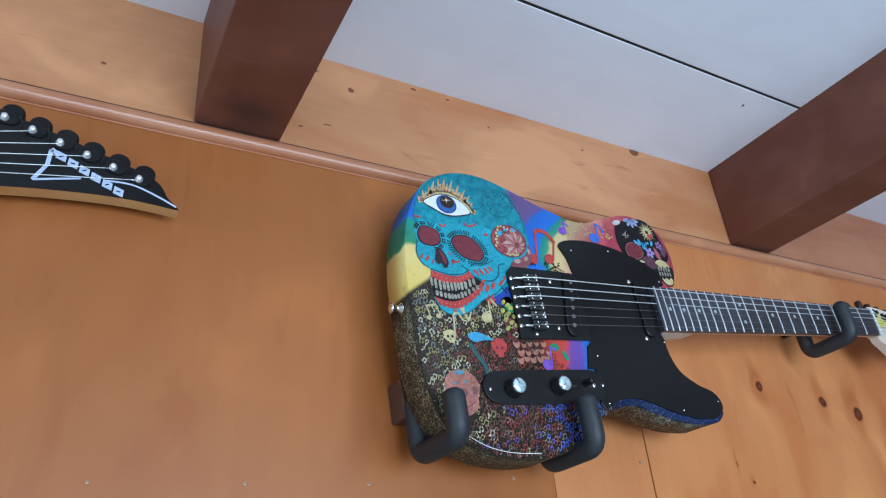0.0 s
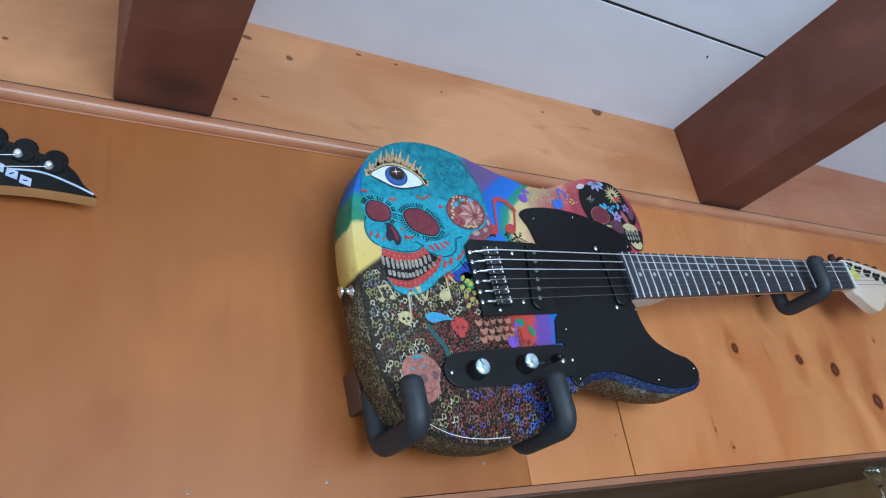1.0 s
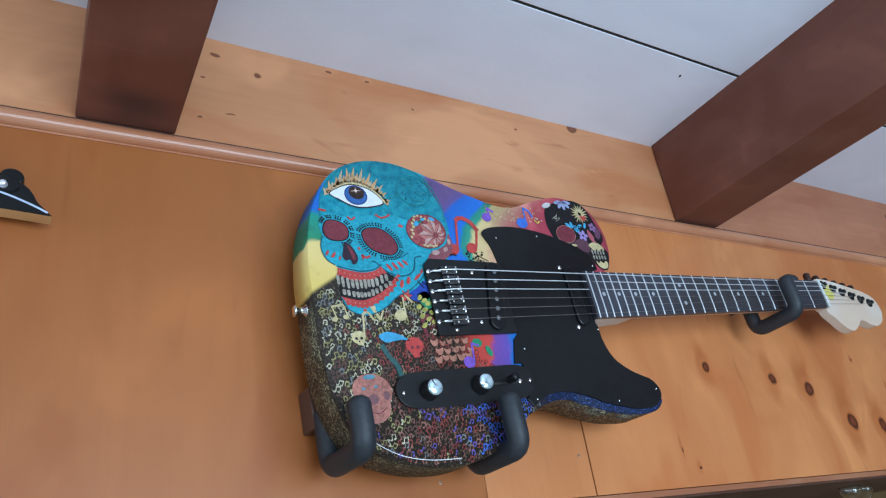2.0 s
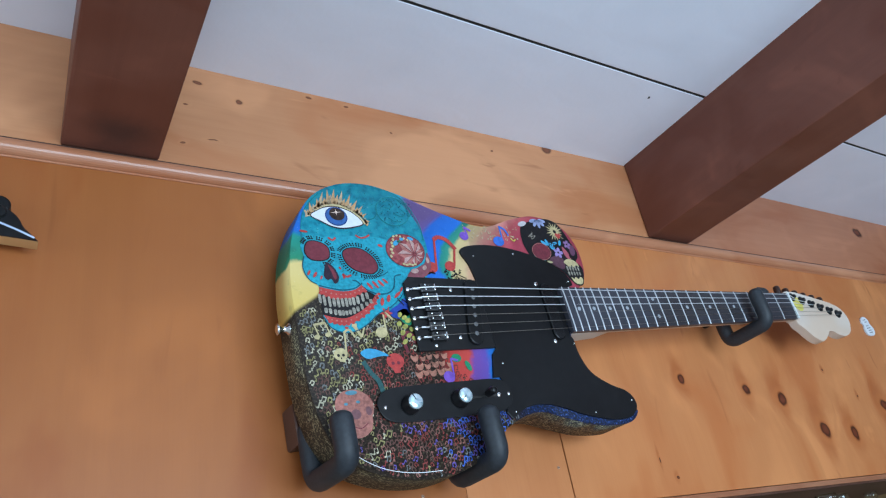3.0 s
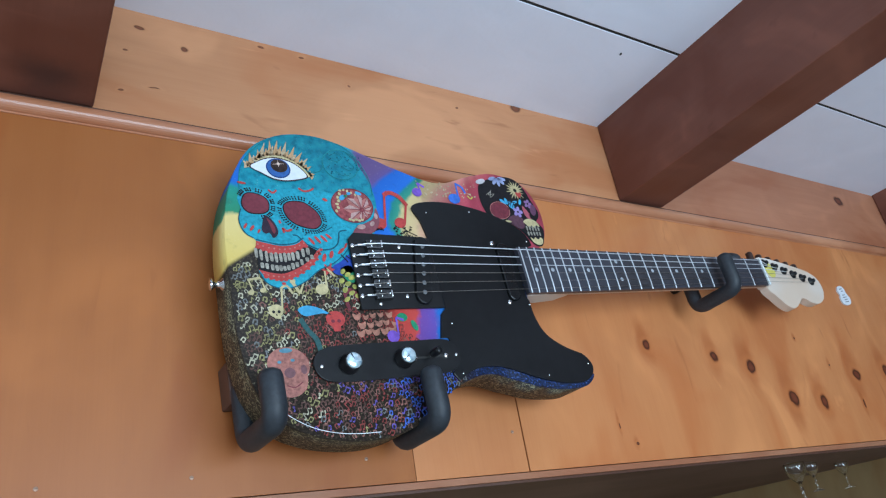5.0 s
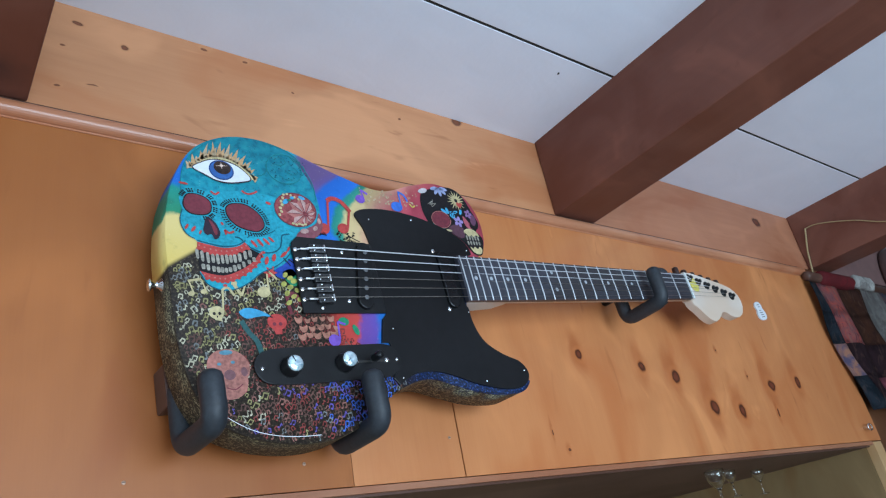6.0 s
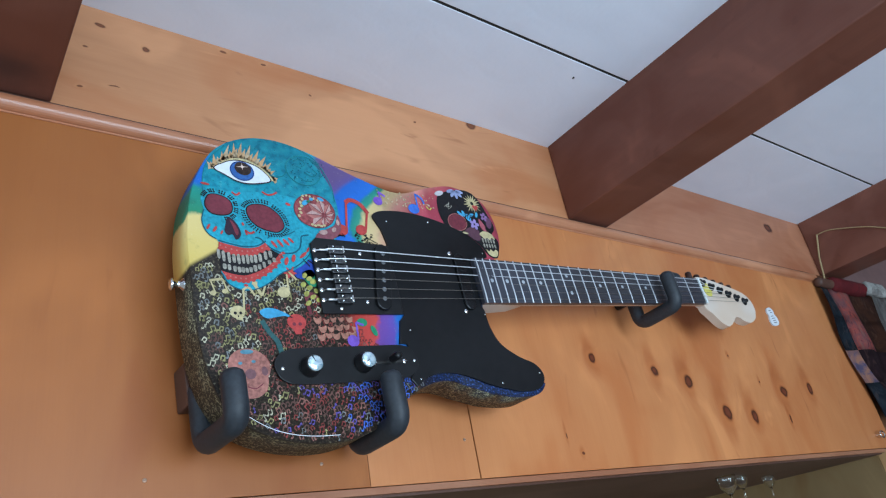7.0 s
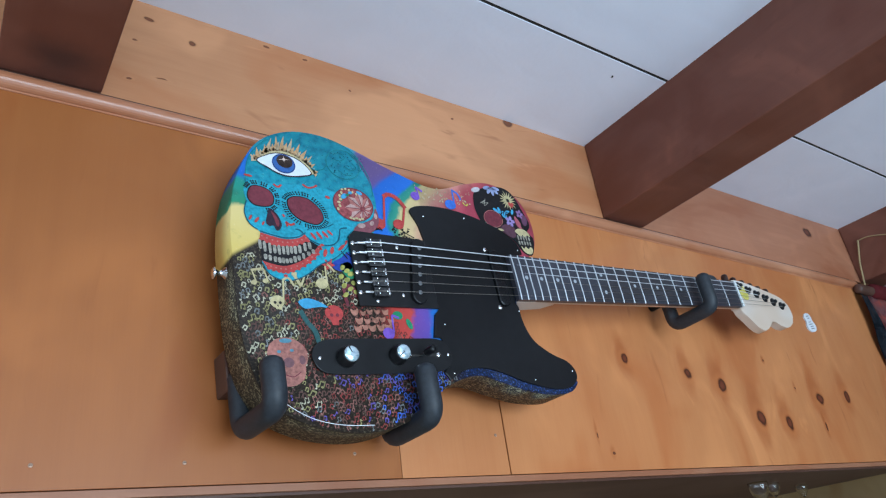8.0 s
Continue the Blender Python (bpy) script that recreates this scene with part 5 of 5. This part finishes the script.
def wall_screw(x, z):
    m = Matrix.Translation((x, 0, z)) @ Matrix.Rotation(radians(90), 4, "X")
    t = thing("wall_screw", m, "small sunk metal screw in the wall panel", "screw", "wall screws")
    part("head", lathe([(0.0019, 0.0001), (0.0018, 0.0005), (0.0012, 0.0007)], 12), M_RUST, t, "", True)
    part("slot", box((-0.0012, -0.0002, 0.0006), (0.0012, 0.0002, 0.0009)), M_GAP, t)
    return t


for x, z in ((-0.161, 1.730), (-0.277, 1.730), (0.004, 1.736), (0.187, 1.755), (-0.40, 1.731), (-0.53, 1.730)):
    wall_screw(x, z)


def eye_hook(x, y, z):
    t = thing("screw_eye", Matrix.Translation((x, y, z)), "bright metal screw eye near the end of the wall", "hook")
    ringp = [(0.009 * math.cos(a), -0.010, 0.006 * math.sin(a)) for a in [2 * math.pi * i / 16 for i in range(16)]]
    part("ring", tube(ringp + ringp[:1], 0.0016, 8), M_CHROME, t, "", True)
    part("shank", tube([(-0.008, 0.001, 0), (-0.0085, -0.004, 0), (-0.009, -0.010, 0)], 0.0016, 8), M_CHROME, t, "", True)


eye_hook(1.238, 0.0, 1.736)


def ceiling_nail(x, y):
    t = thing("ceiling_nail", Matrix.Translation((x, y, CEIL + 0.0012 - 0.005 * x)), "small dark nail head in the white ceiling", "nail")
    part("head", lathe([(0.0008, -0.0009), (0.0015, -0.0006), (0.0015, 0.0006)], 10), M_GAP, t, "", True)
    part("chipped_paint", lathe([(0.0006, -0.0004), (0.0020, -0.0001), (0.0020, 0.0004)], 9, Matrix.Translation((0.0012, 0.0018, 0))), M_POLE, t, "grey spot of chipped paint")


ceiling_nail(0.391, -0.151)


def round_plaque(x, z):
    m = Matrix.Translation((x, 0.0, z)) @ Matrix.Rotation(radians(90), 4, "X")
    t = thing("round_plaque", m, "dark brown round wooden plaque on the shade-darkened wall", "plaque")
    part("disc", lathe([(0.118, 0.0005), (0.120, 0.006), (0.114, 0.012), (0.096, 0.009), (0.02, 0.011)], 40), M_PLAQUE, t, "", True)
    part("hanger_pin", lathe([(0.004, 0.0), (0.004, 0.010), (0.002, 0.012)], 12, Matrix.Translation((0.05, 0.124, 0))), M_CHROME, t, "small bright metal pin", True)


M_PLAQUE = wood("dark_plaque", (0.085, 0.036, 0.030), (0.055, 0.022, 0.019), "x", 0.8, (), 0.5, 0.8)
round_plaque(1.845, 2.105)


# ---------------------------------------------------------------- curtain, rod, cord
def cloth(name, a, b, petals=0.0):
    k = Nodes(name)
    big, weave = k.noise(26.0, 4.0, (1, 1, 1), None, 0.6, 1.2), k.noise(900.0, 2.0)
    c = k.ramp(big, [(0.40, a), (0.60, b)])
    bloom = k.noise(48.0, 3.0, (1.0, 1.0, 0.45), None, 0.55, 1.6)
    c = k.mix(k.math("MULTIPLY", k.smooth(bloom, 0.54, 0.66), petals), c, (0.38, 0.20, 0.15))
    c = k.mix(k.math("MULTIPLY", k.smooth(bloom, 0.44, 0.34), petals), c, (0.085, 0.040, 0.055))
    c = k.mix(k.math("MULTIPLY", weave, 0.4), c, tuple(v * 0.5 for v in a))
    k.bump(weave, 0.3, 0.0008)
    return k.done(c, 0.85, 0.0, 0.0, 0.2)


M_ROPE = cloth("pale_rope", (0.42, 0.40, 0.37), (0.16, 0.14, 0.13))


def curtain():
    t = thing("patchwork_curtain", Matrix.Translation((1.24, -0.012, 2.06)), "patchwork curtain in red, blue and brown on a rod", "curtain")
    rod = part("rod", tube([(0.012, 0, 0.012), (0.3, 0, 0.012), (0.62, 0, 0.012)], 0.011, 14), M_BROWN_PLATE, t, "dark curtain rod", True)
    part("red_wrap", tube([(0.073, 0, 0.012), (0.14, 0, 0.012), (0.210, 0, 0.012)], 0.0185, 14), cloth("red_cloth", (0.14, 0.012, 0.015), (0.09, 0.010, 0.012)), rod, "dark red cloth wrap", True)
    for i in range(6):
        part("rope_turn", tube([(0.213 + 0.016 * i, -0.015, 0.0), (0.220 + 0.016 * i, -0.017, 0.012), (0.227 + 0.016 * i, -0.012, 0.026)], 0.0075, 10), M_ROPE, rod, "pale rope binding", True)
    tints = [("navy", (0.008, 0.012, 0.017), (0.020, 0.027, 0.036)), ("rose", (0.40, 0.085, 0.065), (0.16, 0.075, 0.085)), ("brown", (0.062, 0.022, 0.012), (0.031, 0.012, 0.009)), ("pale", (0.198, 0.186, 0.174), (0.112, 0.099, 0.093)),
             ("peach", (0.36, 0.17, 0.11), (0.07, 0.07, 0.14)), ("plum", (0.019, 0.009, 0.011), (0.028, 0.012, 0.015)), ("pink", (0.217, 0.062, 0.081), (0.124, 0.031, 0.043)), ("slate", (0.056, 0.068, 0.099), (0.136, 0.074, 0.062))]
    mats = {n: cloth(n + "_cloth", tuple(1.5 * v for v in a), tuple(1.6 * v for v in b), 0.75 if n in ("rose", "slate") else 0.15) for n, a, b in tints}
    lay = [("navy", "rose", "brown", "pale", "slate", "plum"), ("navy", "rose", "brown", "pale", "slate", "navy"), ("peach", "plum", "plum", "pink", "brown", "pale"), ("navy", "plum", "pink", "brown", "rose", "plum")]
    cols = [0.0, 0.045, 0.135, 0.235, 0.35, 0.48, 0.62]
    drop = 0.29

    def at(x, z):
        f = -z / drop
        pull = 0.085 * max(0, f - 0.35) ** 1.2
        fold = 0.010 * math.sin(46 * x + 2.0 * f) * (0.4 + 0.6 * f) + 0.004 * math.sin(17 * x - 9 * f)
        return (x + pull, -0.004 + fold, z)

    for r in range(4):
        for c in range(6):
            bm = bmesh.new()
            grid = [[bm.verts.new(at(cols[c] + (cols[c + 1] - cols[c]) * i / 6, -drop * (r + j / 5) / 4)) for i in range(7)] for j in range(6)]
            for j in range(5):
                for i in range(6):
                    bm.faces.new((grid[j][i], grid[j][i + 1], grid[j + 1][i + 1], grid[j + 1][i]))
            bmesh.ops.solidify(bm, geom=bm.faces[:], thickness=0.003)
            part("cloth_patch", bm, mats[lay[r][c]], t, lay[r][c] + " cloth patch", True)
    return t


curtain()
M_CORD = cloth("straw_cord", (0.42, 0.31, 0.17), (0.34, 0.24, 0.12))
cord = thing("yellow_cord", Matrix.Translation((1.304, 0, 0)), "thin straw-coloured cord looped along the beam", "cord")
part("drop", tube([(0.0, -0.006, 2.085), (-0.001, -0.016, 2.14), (0.0, -0.031, 2.190)], 0.0021, 8), M_CORD, cord, "", True)
part("run", tube(curve_through([(0.0, -0.031, 2.190), (0.0, -0.062, 2.187), (0.0, -0.131, 2.158), (0.0, -0.205, 2.118), (0.0, -0.32, 2.112)], 5, False), 0.0013, 8), M_CORD, cord, "", True)


# ---------------------------------------------------------------- glass hung under the soffit
def glass_material():
    k = Nodes("clear_glass")
    k.bsdf.inputs["Transmission Weight"].default_value, k.bsdf.inputs["IOR"].default_value = 1.0, 1.45
    return k.done((0.95, 0.97, 0.96), 0.03)


M_GLASS = glass_material()


def hung_glass(x, y, size=1.0):
    t = thing("hanging_glass", Matrix.Translation((x, y, SILL - 0.010)), "clear glass cup hanging under the dark soffit", "glass", "hanging glasses")
    s = size
    part("cup", lathe([(r_ * s, z_ * s) for r_, z_ in ((0.036, -0.0005), (0.0365, -0.014), (0.030, -0.042), (0.014, -0.064), (0.006, -0.071), (0.0050, -0.0692), (0.0130, -0.0625), (0.0290, -0.0415), (0.0355, -0.014), (0.0352, -0.0008))], 32), M_GLASS, t, "", True)
    part("stem", lathe([(0.0058 * s, -0.0705 * s), (0.0042 * s, -0.085 * s), (0.0040 * s, -0.125 * s), (0.0060 * s, -0.138 * s), (0.030 * s, -0.143 * s), (0.031 * s, -0.145 * s)], 18), M_GLASS, t, "", True)
    return t


for gx, gy, gs in ((0.828, 0.10, 0.46), (0.912, 0.125, 0.32), (1.075, 0.165, 0.32)):
    hung_glass(gx, gy, gs)
